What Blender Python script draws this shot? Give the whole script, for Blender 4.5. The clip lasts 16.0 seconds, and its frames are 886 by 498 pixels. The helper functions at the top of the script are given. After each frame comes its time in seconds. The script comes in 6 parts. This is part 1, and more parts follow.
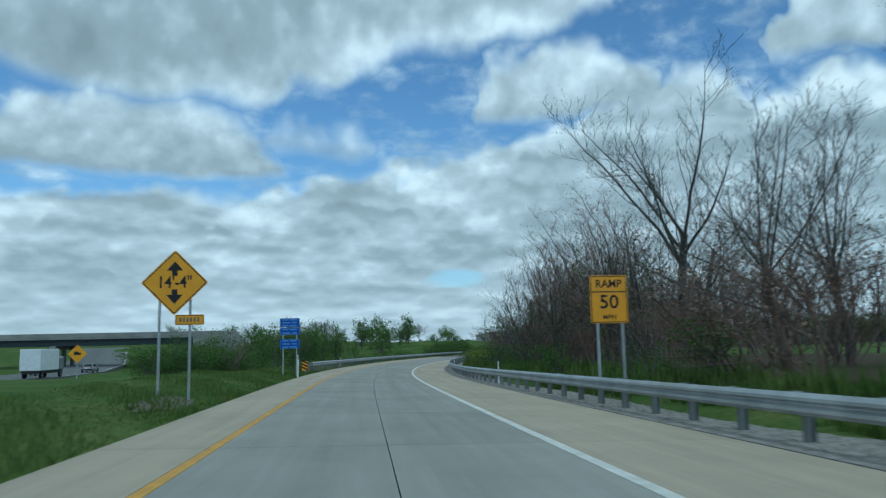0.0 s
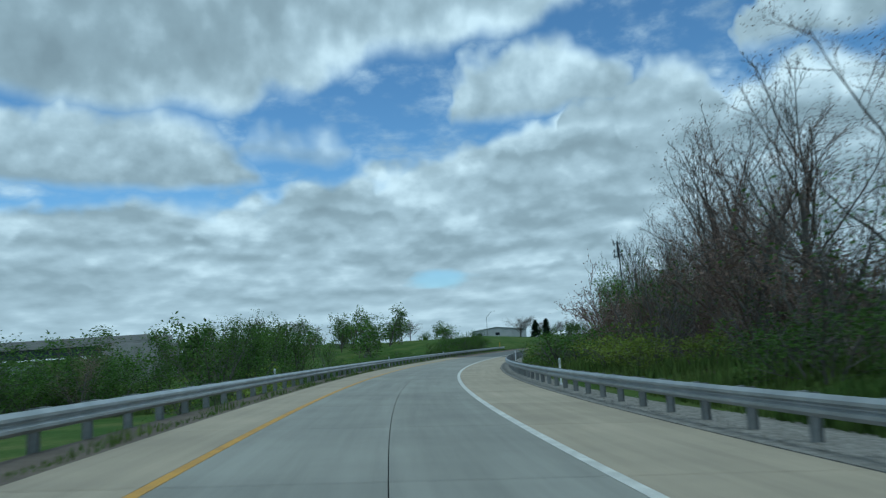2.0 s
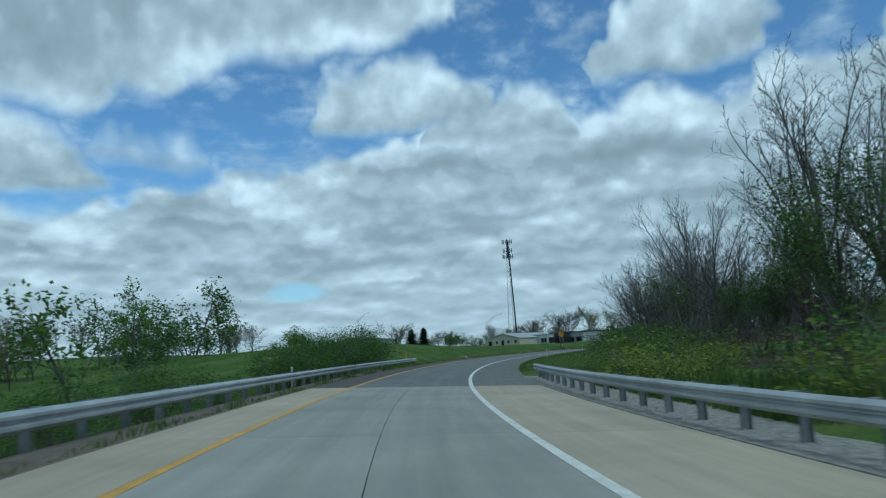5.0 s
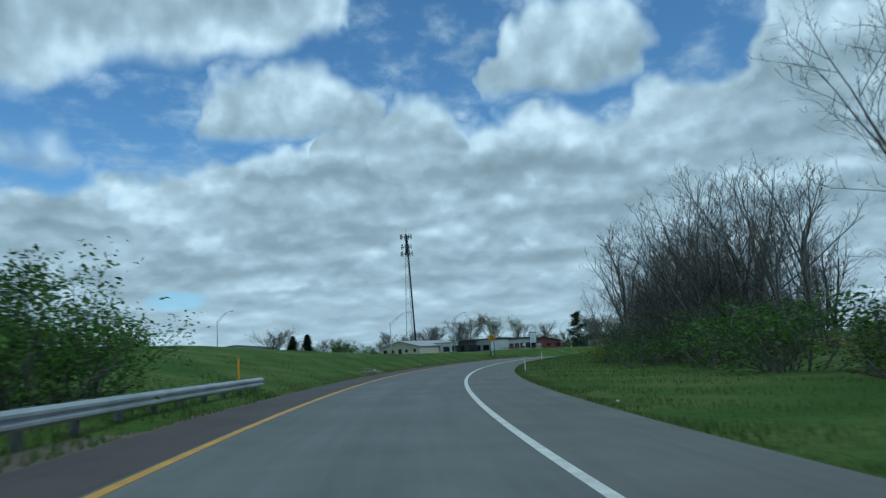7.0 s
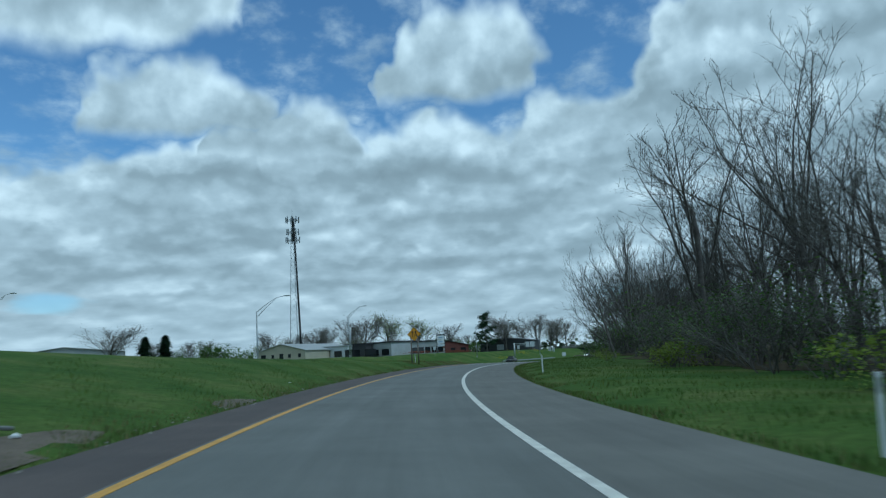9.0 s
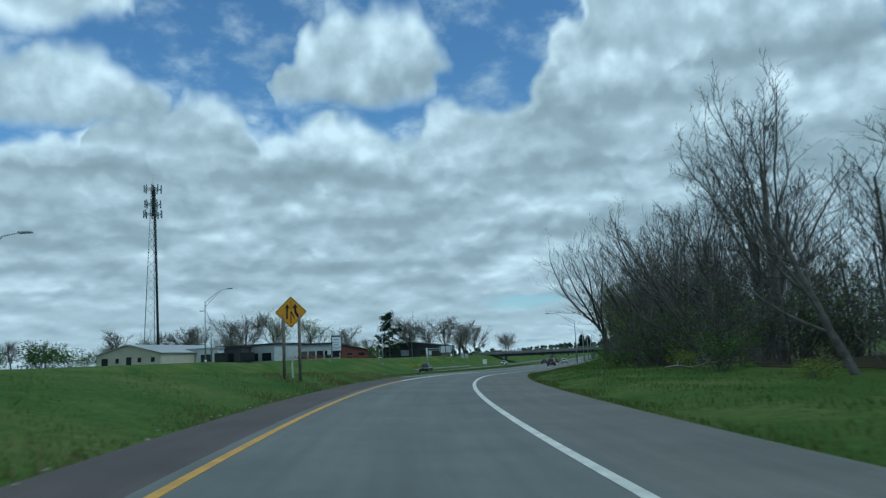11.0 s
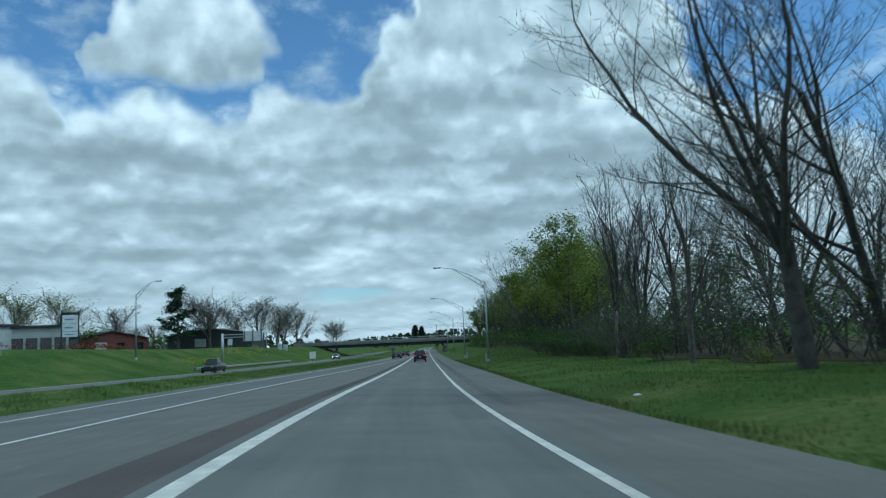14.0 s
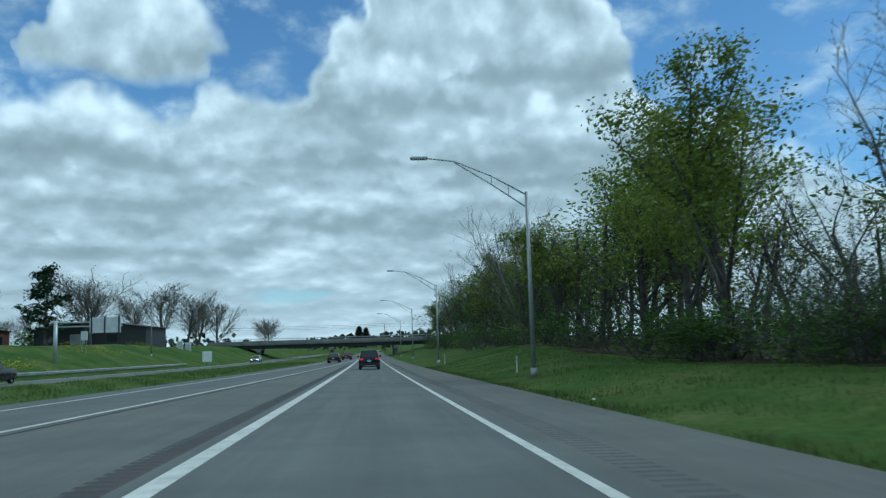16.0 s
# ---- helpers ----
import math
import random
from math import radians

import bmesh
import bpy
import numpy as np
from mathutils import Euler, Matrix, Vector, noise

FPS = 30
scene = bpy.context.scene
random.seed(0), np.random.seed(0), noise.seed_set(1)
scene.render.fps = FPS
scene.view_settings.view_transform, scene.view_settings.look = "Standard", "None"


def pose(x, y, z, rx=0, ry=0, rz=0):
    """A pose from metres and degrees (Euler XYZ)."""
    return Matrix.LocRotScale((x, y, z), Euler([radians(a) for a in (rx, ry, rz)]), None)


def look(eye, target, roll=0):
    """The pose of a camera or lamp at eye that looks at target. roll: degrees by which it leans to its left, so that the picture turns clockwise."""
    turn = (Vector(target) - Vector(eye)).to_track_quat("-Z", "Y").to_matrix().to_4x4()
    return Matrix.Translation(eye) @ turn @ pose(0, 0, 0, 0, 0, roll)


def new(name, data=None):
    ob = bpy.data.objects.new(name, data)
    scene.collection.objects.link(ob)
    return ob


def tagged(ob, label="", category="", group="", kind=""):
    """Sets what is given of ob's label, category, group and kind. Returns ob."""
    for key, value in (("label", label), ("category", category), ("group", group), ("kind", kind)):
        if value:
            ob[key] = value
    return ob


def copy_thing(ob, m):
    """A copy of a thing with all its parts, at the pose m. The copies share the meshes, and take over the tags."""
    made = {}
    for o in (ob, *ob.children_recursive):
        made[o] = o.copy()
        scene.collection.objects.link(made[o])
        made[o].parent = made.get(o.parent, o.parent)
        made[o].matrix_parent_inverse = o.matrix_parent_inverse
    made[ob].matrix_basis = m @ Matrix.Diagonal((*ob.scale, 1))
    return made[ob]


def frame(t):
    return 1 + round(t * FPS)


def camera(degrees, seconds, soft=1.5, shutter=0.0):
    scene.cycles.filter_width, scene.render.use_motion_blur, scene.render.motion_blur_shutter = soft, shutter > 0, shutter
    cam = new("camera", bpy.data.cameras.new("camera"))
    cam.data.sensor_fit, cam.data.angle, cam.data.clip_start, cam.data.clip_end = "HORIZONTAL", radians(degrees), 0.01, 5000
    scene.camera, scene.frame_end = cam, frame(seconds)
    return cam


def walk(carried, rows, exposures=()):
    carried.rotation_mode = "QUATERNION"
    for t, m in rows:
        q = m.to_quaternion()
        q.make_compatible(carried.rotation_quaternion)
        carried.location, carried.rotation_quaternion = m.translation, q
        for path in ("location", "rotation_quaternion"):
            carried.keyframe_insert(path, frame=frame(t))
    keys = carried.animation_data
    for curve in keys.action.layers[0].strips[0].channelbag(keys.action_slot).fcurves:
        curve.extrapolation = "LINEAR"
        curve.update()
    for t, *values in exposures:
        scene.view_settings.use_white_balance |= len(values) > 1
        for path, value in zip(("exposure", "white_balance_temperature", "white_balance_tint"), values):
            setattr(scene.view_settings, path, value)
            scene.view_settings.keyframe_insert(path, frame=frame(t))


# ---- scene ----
# ---- the drive: where the camera looks, and the road that it follows ----
LENS = 60.3
SPEED = 22.85          # metres a second
EYE = 1.245            # the camera's height over the lane
TURNED = 5.67          # degrees by which the camera looks to the right of the way ahead
LOOKS = [  # seconds, yaw, pitch, roll, metres to the right of the lane's middle
    (0.0, 0.00, 7.12, 1.19, -0.30), (0.5, 0.18, 7.19, 1.75, -0.25), (1.0, 0.17, 7.34, 2.44, -0.18),
    (1.5, -0.23, 7.16, 3.13, -0.08), (2.0, -1.17, 7.14, 3.66, 0.00), (2.5, -2.46, 7.22, 3.78, 0.07),
    (3.0, -4.03, 7.33, 3.57, 0.13), (3.5, -5.83, 7.43, 3.45, 0.18), (4.0, -7.69, 7.49, 3.50, 0.23),
    (5.2, -12.62, 7.67, 3.46, 0.32), (6.5, -18.13, 7.85, 3.38, 0.40), (7.0, -20.18, 7.92, 3.57, 0.44), (7.5, -22.29, 7.97, 3.64, 0.48),
    (8.0, -24.35, 7.93, 3.42, 0.50), (8.5, -26.28, 7.98, 3.44, 0.48), (9.0, -28.38, 7.86, 3.42, 0.42),
    (10.2, -33.20, 7.90, 3.05, 0.18), (11.5, -38.47, 7.89, 2.59, -0.06), (12.0, -40.75, 7.76, 2.59, -0.08), (12.5, -43.04, 7.48, 2.82, -0.08),
    (13.0, -45.32, 7.18, 3.09, -0.08), (13.5, -47.62, 6.96, 2.50, -0.07), (14.0, -49.61, 6.80, 2.52, -0.06),
    (14.5, -51.35, 6.64, 3.21, -0.04), (15.0, -52.64, 6.75, 2.90, -0.03), (15.5, -53.41, 6.77, 2.61, -0.02), (16.0, -53.82, 6.98, 1.76, 0.00)]
LK = np.array(LOOKS)
S = np.arange(-100.0, 1001.0)    # metres along the road from the start


def along(values, n):
    """Values known at the times of LOOKS, spread along the road and smoothed over n metres."""
    a = np.interp(S, LK[:, 0] * SPEED, values)
    k = np.hanning(n + 2)[1:-1]
    return np.convolve(np.pad(a, n, mode="edge"), k / k.sum(), "same")[n:-n]


LAST = 16 * SPEED
# in a bend the car points a little outwards of its way
HEAD = np.radians(along(LK[:, 1] + TURNED + 0.2 * np.gradient(LK[:, 1], LK[:, 0]), 15))
RISE = np.tan(np.radians(along(LK[:, 2] - 7.9, 31))) * np.clip(1 - (S - LAST) / 250, 0, 1).clip(None, 1)
BANK = np.tan(np.radians(along(LK[:, 3] - 0.8, 31)))
RX, RY, RZ = (np.cumsum(a) - np.cumsum(a)[100] for a in (-np.sin(HEAD), np.cos(HEAD), RISE))


def road_at(s, d=0.0, up=0.0):
    """A place s metres along the ramp, d metres to the right of its middle, up over its surface."""
    h, b = np.interp(s, S, HEAD), np.interp(s, S, BANK)
    return Vector((np.interp(s, S, RX) + math.cos(h) * d, np.interp(s, S, RY) + math.sin(h) * d,
                   np.interp(s, S, RZ) - min(max(d, -9), 7) * b + up))


def heading(s):
    return math.degrees(np.interp(s, S, HEAD))


cam = camera(LENS, 16.0, soft=1.25, shutter=0.2)
rows = []
for t, yaw, pitch, roll, side in LOOKS:
    e = road_at(t * SPEED, side, EYE)
    rows.append((t, pose(e.x, e.y, e.z, 90 + pitch, roll, yaw)))
walk(cam, rows, [(0.0, -0.28, 4980, -11), (1.0, -0.34, 4980, -11), (4.0, -0.34, 4980, -11), (6.5, -0.38, 4900, -10), (9.0, -0.37, 4900, -10), (11.5, -0.32, 4980, -11), (13.5, -0.26, 4980, -11), (14.5, -0.19, 4980, -11), (16.0, -0.20, 4980, -11)])

# ---- sky and light ----
SUN_EL, SUN_AZ = radians(52), radians(150)
world = bpy.data.worlds.new("sky")
scene.world = world
world.use_nodes = True


def link(tree, a, b):
    tree.links.new(a, b)


def math_node(tree, op, a, b=None, c=None, clamp=False):
    n = tree.nodes.new("ShaderNodeMath")
    n.operation, n.use_clamp = op, clamp
    for i, v in enumerate((a, b, c)):
        if v is None:
            continue
        if isinstance(v, (int, float)):
            n.inputs[i].default_value = v
        else:
            tree.links.new(v, n.inputs[i])
    return n.outputs[0]


def ramp_node(tree, fac, stops):
    n = tree.nodes.new("ShaderNodeValToRGB")
    while len(n.color_ramp.elements) < len(stops):
        n.color_ramp.elements.new(0.5)
    for e, (p, c) in zip(n.color_ramp.elements, stops):
        e.position, e.color = p, (*c, 1) if len(c) == 3 else c
    tree.links.new(fac, n.inputs[0])
    return n.outputs[0]


def noise_node(tree, vec, scale, detail=4, rough=0.5, w=None):
    n = tree.nodes.new("ShaderNodeTexNoise")
    n.inputs["Scale"].default_value, n.inputs["Detail"].default_value, n.inputs["Roughness"].default_value = scale, detail, rough
    tree.links.new(vec, n.inputs["Vector"])
    return n


# Where the cloud deck ends upwards, and where the high bank's underside lies: azimuth (left +), elevation, in degrees
DECK_TOP = [(-95, 9), (-84, 9), (-79, 13), (-76, 16), (-72, 14.8), (-70, 17), (-67.5, 21), (-62, 34), (-54, 40), (-47, 25.5), (-44, 22), (-42, 19), (-40, 18.6), (-36.5, 18.9),
            (-35, 18), (-32.5, 17.0), (-29.5, 18.5), (-26, 18.2), (-22, 17.1), (-20, 19.2), (-17.5, 19.6), (-14, 18.2), (-11, 17.2), (-6, 16), (-1.5, 14.9), (3.4, 13.7), (8.5, 13.2), (11.5, 12.2), (15, 11), (20, 12.1), (31, 10.4), (60, 12)]
BANK_BASE = [(-95, 26), (-78, 25), (-66, 30), (-40, 30), (-37, 27), (-24, 28), (-15, 27), (-12.5, 24.0), (-6, 22.2), (-2, 21.6), (3.2, 21.3), (7.6, 20.2), (11.5, 18.9), (14, 17.7), (20, 17.4), (26, 17.3), (31, 18.9), (60, 19)]
# Single clouds from the far ones to the near: azimuth, base, half width, height in degrees
CLOUDS = [(8, 3.7, 7, 1.9), (-48, 2.8, 5, 1.7), (27, 5.8, 7, 1.9), (15, 6.9, 4.5, 1.7), (-12, 8.7, 3.5, 1.5), (-3, 7.2, 5.4, 2.8), (-47, 8.4, 8, 3.6), (-29, 9.6, 8, 2.8),
          (23, 9.9, 6.5, 2.2), (7.3, 10.7, 5, 2.5), (-15.5, 10.8, 5, 2.5), (-62, 12.2, 9, 6), (-24, 13.2, 6, 3.4), (-31, 12.6, 8, 4.2), (-16.5, 15.4, 6, 4.2), (-50, 16.8, 7, 5), (-62, 19, 7, 5)]
HIGH_CLOUDS = [(9.3, 14.0, 6.0, 3.4), (23.0, 12.3, 12.2, 6.6), (-8.9, 16.5, 7.8, 6.2), (-31, 18.7, 7.8, 8.2)]


def build_sky():
    t = world.node_tree
    t.nodes.clear()
    out = t.nodes.new("ShaderNodeOutputWorld")
    sky = t.nodes.new("ShaderNodeTexSky")
    sky.sky_type, sky.sun_disc, sky.sun_elevation, sky.sun_rotation = "NISHITA", False, SUN_EL, SUN_AZ
    sky.air_density, sky.dust_density, sky.ozone_density = 1.0, 0.4, 3.5
    blue = t.nodes.new("ShaderNodeBackground")
    blue.inputs[1].default_value = 0.125
    link(t, sky.outputs[0], blue.inputs[0])
    way = t.nodes.new("ShaderNodeTexCoord").outputs["Generated"]
    sep = t.nodes.new("ShaderNodeSeparateXYZ")
    link(t, way, sep.inputs[0])
    x, y, z = sep.outputs

    def op(kind, a, b=None, c=None, clamp=False):
        return math_node(t, kind, a, b, c, clamp)

    def madd(a, b, c):
        return op("MULTIPLY_ADD", a, b, c)

    def step(v, lo, hi, top=1.0):
        n = t.nodes.new("ShaderNodeMapRange")
        n.interpolation_type = "SMOOTHSTEP"
        for i, q in ((1, lo), (2, hi), (3, 0.0), (4, top)):
            n.inputs[i].default_value = q
        link(t, v, n.inputs[0])
        return n.outputs[0]

    def blend(f, a, b):
        n = t.nodes.new("ShaderNodeMix")
        for i, q in ((0, f), (2, a), (3, b)):
            if isinstance(q, (int, float)):
                n.inputs[i].default_value = q
            else:
                link(t, q, n.inputs[i])
        return n.outputs[0]

    az = op("MULTIPLY", op("ARCTAN2", op("MULTIPLY", x, -1), y), 180 / math.pi)
    el = op("MULTIPLY", op("ARCSINE", z), 180 / math.pi)
    # rows of cloud close up towards the horizon
    rows_ = op("MULTIPLY", op("LOGARITHM", op("ADD", op("MAXIMUM", el, 0.0), 4.0), 2.718), 12.0)

    def plane(sx, sy, lift=0.0, shift=0.0):
        c = t.nodes.new("ShaderNodeCombineXYZ")
        link(t, op("MULTIPLY", az, sx), c.inputs[0])
        link(t, madd(rows_, sy, lift), c.inputs[1])
        c.inputs[2].default_value = shift
        return c.outputs[0]

    calm = madd(op("MULTIPLY", el, 1 / 13.0, clamp=True), 0.85, 0.15)
    # heaped tops: round cells inside round cells, and a torn edge
    n0 = noise_node(t, plane(0.16, 0.30), 1.0, 3, 0.5).outputs[0]
    soft = noise_node(t, plane(0.20, 0.40, 0, 7.0), 1.0, 5, 0.48).outputs[0]
    wide = noise_node(t, plane(0.10, 0.20, 0, 3.0), 1.0, 3, 0.5).outputs[0]
    vor = t.nodes.new("ShaderNodeTexVoronoi")
    vor.feature = "SMOOTH_F1"
    vor.inputs["Scale"].default_value, vor.inputs["Smoothness"].default_value = 1.0, 0.6
    vor.inputs["Detail"].default_value, vor.inputs["Roughness"].default_value = 1.0, 0.4
    bend = t.nodes.new("ShaderNodeVectorMath")
    bend.operation = "ADD"
    nv = noise_node(t, plane(0.30, 0.6, 0, 11.0), 1.0, 3, 0.5)
    link(t, plane(0.42, 0.60), bend.inputs[0])
    link(t, nv.outputs["Color"], bend.inputs[1])
    link(t, bend.outputs[0], vor.inputs["Vector"])
    puff = vor.outputs["Distance"]
    # the tops: el2 is the elevation that the cloud tops see; the bases stay flatter
    el2 = op("ADD", el, op("MULTIPLY", calm, madd(op("SUBTRACT", puff, 0.34), 1.7, op("MULTIPLY", op("SUBTRACT", soft, 0.5), 4.6))))
    elb = op("ADD", el, op("MULTIPLY", calm, madd(op("SUBTRACT", soft, 0.5), 2.4, op("MULTIPLY", op("SUBTRACT", n0, 0.5), 1.6))))
    az2 = op("ADD", az, op("MULTIPLY", calm, madd(op("SUBTRACT", n0, 0.5), 9.0, op("MULTIPLY", op("SUBTRACT", soft, 0.5), 4.0))))
    az2 = madd(op("SUBTRACT", puff, 0.34), 1.6, az2)

    def curve(points):
        return op("MULTIPLY", ramp_node(t, madd(az2, 1 / 155.0, 95 / 155.0), [((a + 95) / 155.0, (e / 40,) * 3) for a, e in points]), 40.0)

    # the deck: bright along its upper rim, then rows of heads over grey bellies
    below = op("ADD", op("SUBTRACT", curve(DECK_TOP), el2), 0.3)
    cover = step(below, -0.8, 1.3)
    haze = step(el, 1.0, 8.0)
    tone = madd(step(below, 0.4, 4.0), -0.22, 0.88)
    tone = madd(op("SUBTRACT", wide, 0.5), 0.7, tone)
    for k in range(9):
        base = 1.6 + 0.95 * k + 0.06 * k * k
        tall = 0.85 + 0.17 * k
        n = noise_node(t, plane(0.16 - 0.006 * k, 0.05, 0, 20.0 + 5 * k), 1.0, 3, 0.55).outputs[0]
        top = madd(op("SUBTRACT", n, 0.40), tall * 7.0, base)
        top = op("MINIMUM", top, base + tall * 1.7)
        up = op("SUBTRACT", elb, base)
        m = op("MULTIPLY", step(op("SUBTRACT", top, el2), -0.15, 0.45 + 0.08 * k), step(up, -0.3, 0.7))
        tone = blend(op("MULTIPLY", m, 0.45), tone, step(op("DIVIDE", up, tall * 1.8), -0.15, 1.05))

    def cloud(a, b, w, h, cover, tone, amount=1.0, edge=0.55, low=0.14):
        u = op("MULTIPLY", op("SUBTRACT", az2, a), 1.0 / w)
        u = op("MULTIPLY", u, u)
        top = madd(op("MULTIPLY", u, op("ADD", u, 0.35)), -h * 0.75, b + h)
        up = op("SUBTRACT", elb, b)
        m = op("MULTIPLY", step(op("SUBTRACT", top, el2), -0.4, edge), step(up, -0.35, 0.9, amount))
        s = step(op("DIVIDE", up, h), -0.25, 0.95)
        s = op("MAXIMUM", madd(s, 0.95 - low, low), 0.0)
        return (None if cover is None else op("MAXIMUM", cover, m)), blend(m, tone, s)

    for c in CLOUDS:
        _, tone = cloud(*c, None, tone, 0.85, 1.2)
    # blue holes low in the deck
    for a, e, w, h in ((-0.6, 4.9, 3.0, 0.62), (-41.8, 3.8, 3.2, 0.6)):
        r = op("ADD", op("POWER", op("MULTIPLY", op("SUBTRACT", az2, a), 1 / w), 2), op("POWER", op("MULTIPLY", op("SUBTRACT", elb, e), 1 / h), 2))
        cover = op("MULTIPLY", cover, op("SUBTRACT", 1.0, step(r, 1.5, 0.2, 0.8)))
    for i, c in enumerate(HIGH_CLOUDS):
        cover, tone = cloud(*c, cover, tone, (0.6, 1.0, 1.0, 1.0)[i], 1.9, 0.42 if i > 1 else 0.22)
    # the high bank overhead, seen from below
    over = op("SUBTRACT", elb, curve(BANK_BASE))
    m = step(over, -0.9, 1.3)
    cover = op("MAXIMUM", cover, m)
    tone = blend(m, tone, madd(op("SUBTRACT", wide, 0.5), 1.2, madd(step(az, 10.0, 0.0), 0.22, madd(step(over, 3.5, 0.0), 0.22, 0.46))))
    # thin shreds drifting in the blue
    shred = noise_node(t, plane(0.20, 0.70, 0, 60.0), 1.0, 5, 0.55).outputs[0]
    cover = op("MAXIMUM", cover, step(shred, 0.46, 0.82, 0.75))
    # relief inside the clouds
    up_ = noise_node(t, plane(0.20, 0.40, 0.22, 7.0), 1.0, 5, 0.48).outputs[0]
    tone = madd(op("SUBTRACT", soft, up_), 1.05, tone)
    tone = madd(op("SUBTRACT", 0.34, puff), 0.34, tone)
    tone = blend(haze, madd(tone, 0.55, 0.32), tone)
    col = ramp_node(t, tone, [(0.0, (0.37, 0.40, 0.415)), (0.35, (0.49, 0.525, 0.54)), (0.60, (0.69, 0.72, 0.735)), (0.90, (1.10, 1.095, 1.08))])
    white = t.nodes.new("ShaderNodeBackground")
    white.inputs[1].default_value = 0.93
    link(t, col, white.inputs[0])
    mix = t.nodes.new("ShaderNodeMixShader")
    link(t, cover, mix.inputs[0])
    link(t, blue.outputs[0], mix.inputs[1])
    link(t, white.outputs[0], mix.inputs[2])
    link(t, mix.outputs[0], out.inputs[0])


build_sky()
sun = new("sun", bpy.data.lights.new("sun", "SUN"))
sun.data.energy, sun.data.angle, sun.data.color = 1.1, radians(14), (1.0, 0.96, 0.9)
sun.matrix_basis = look((0, 0, 60), Vector((0, 0, 60)) - Vector((math.sin(SUN_AZ) * math.cos(SUN_EL), math.cos(SUN_AZ) * math.cos(SUN_EL), math.sin(SUN_EL))))


# ---- materials ----
def mat(name, c, c2=None, scale=1.5, rough=0.7, bump=0.0, metal=0.0, fine=40.0, grain=0.18, spec=0.4, vary=0.0, c3=None, island=0.0, thin=0.0):
    """A worn surface: two colours mixed by broad patches, grain on top, fine relief. vary: how much single objects differ."""
    m = bpy.data.materials.new(name)
    m.use_nodes = True
    t = m.node_tree
    b = t.nodes["Principled BSDF"]
    co = t.nodes.new("ShaderNodeTexCoord").outputs["Object"]
    n1, n2 = noise_node(t, co, scale, 5, 0.6), noise_node(t, co, fine, 3, 0.6)
    stops = [(0.36, c), (0.64, c2 or tuple(v * 0.75 for v in c))]
    if c3:
        stops = [(0.34, c), (0.5, c2), (0.66, c3)]
    col = ramp_node(t, n1.outputs[0], stops)
    amount = math_node(t, "ADD", math_node(t, "MULTIPLY", math_node(t, "SUBTRACT", n2.outputs[0], 0.5), grain * 2), 1.0)
    if vary:
        r = t.nodes.new("ShaderNodeObjectInfo").outputs["Random"]
        amount = math_node(t, "MULTIPLY", amount, math_node(t, "ADD", math_node(t, "MULTIPLY", math_node(t, "SUBTRACT", r, 0.5), vary * 2), 1.0))
    if island:
        r = t.nodes.new("ShaderNodeNewGeometry").outputs["Random Per Island"]
        amount = math_node(t, "MULTIPLY", amount, math_node(t, "ADD", math_node(t, "MULTIPLY", math_node(t, "SUBTRACT", r, 0.5), island * 2), 1.0))
    mul = t.nodes.new("ShaderNodeVectorMath")
    mul.operation = "SCALE"
    link(t, col, mul.inputs[0])
    link(t, amount, mul.inputs["Scale"])
    link(t, mul.outputs[0], b.inputs["Base Color"])
    b.inputs["Roughness"].default_value, b.inputs["Metallic"].default_value = rough, metal
    b.inputs["Specular IOR Level"].default_value = spec
    if bump:
        bn = t.nodes.new("ShaderNodeBump")
        bn.inputs["Strength"].default_value, bn.inputs["Distance"].default_value = bump, 0.02
        link(t, n2.outputs[0], bn.inputs["Height"])
        link(t, bn.outputs[0], b.inputs["Normal"])
    if thin:
        # light that shines through a leaf
        tr, mx = t.nodes.new("ShaderNodeBsdfTranslucent"), t.nodes.new("ShaderNodeMixShader")
        mx.inputs[0].default_value = thin
        link(t, mul.outputs[0], tr.inputs[0])
        link(t, b.outputs[0], mx.inputs[1])
        link(t, tr.outputs[0], mx.inputs[2])
        link(t, mx.outputs[0], t.nodes["Material Output"].inputs[0])
    return m


def glass_mat(name, c, rough=0.04):
    m = bpy.data.materials.new(name)
    m.use_nodes = True
    b = m.node_tree.nodes["Principled BSDF"]
    b.inputs["Base Color"].default_value = (*c, 1)
    b.inputs["Roughness"].default_value, b.inputs["Specular IOR Level"].default_value = rough, 0.6
    return m


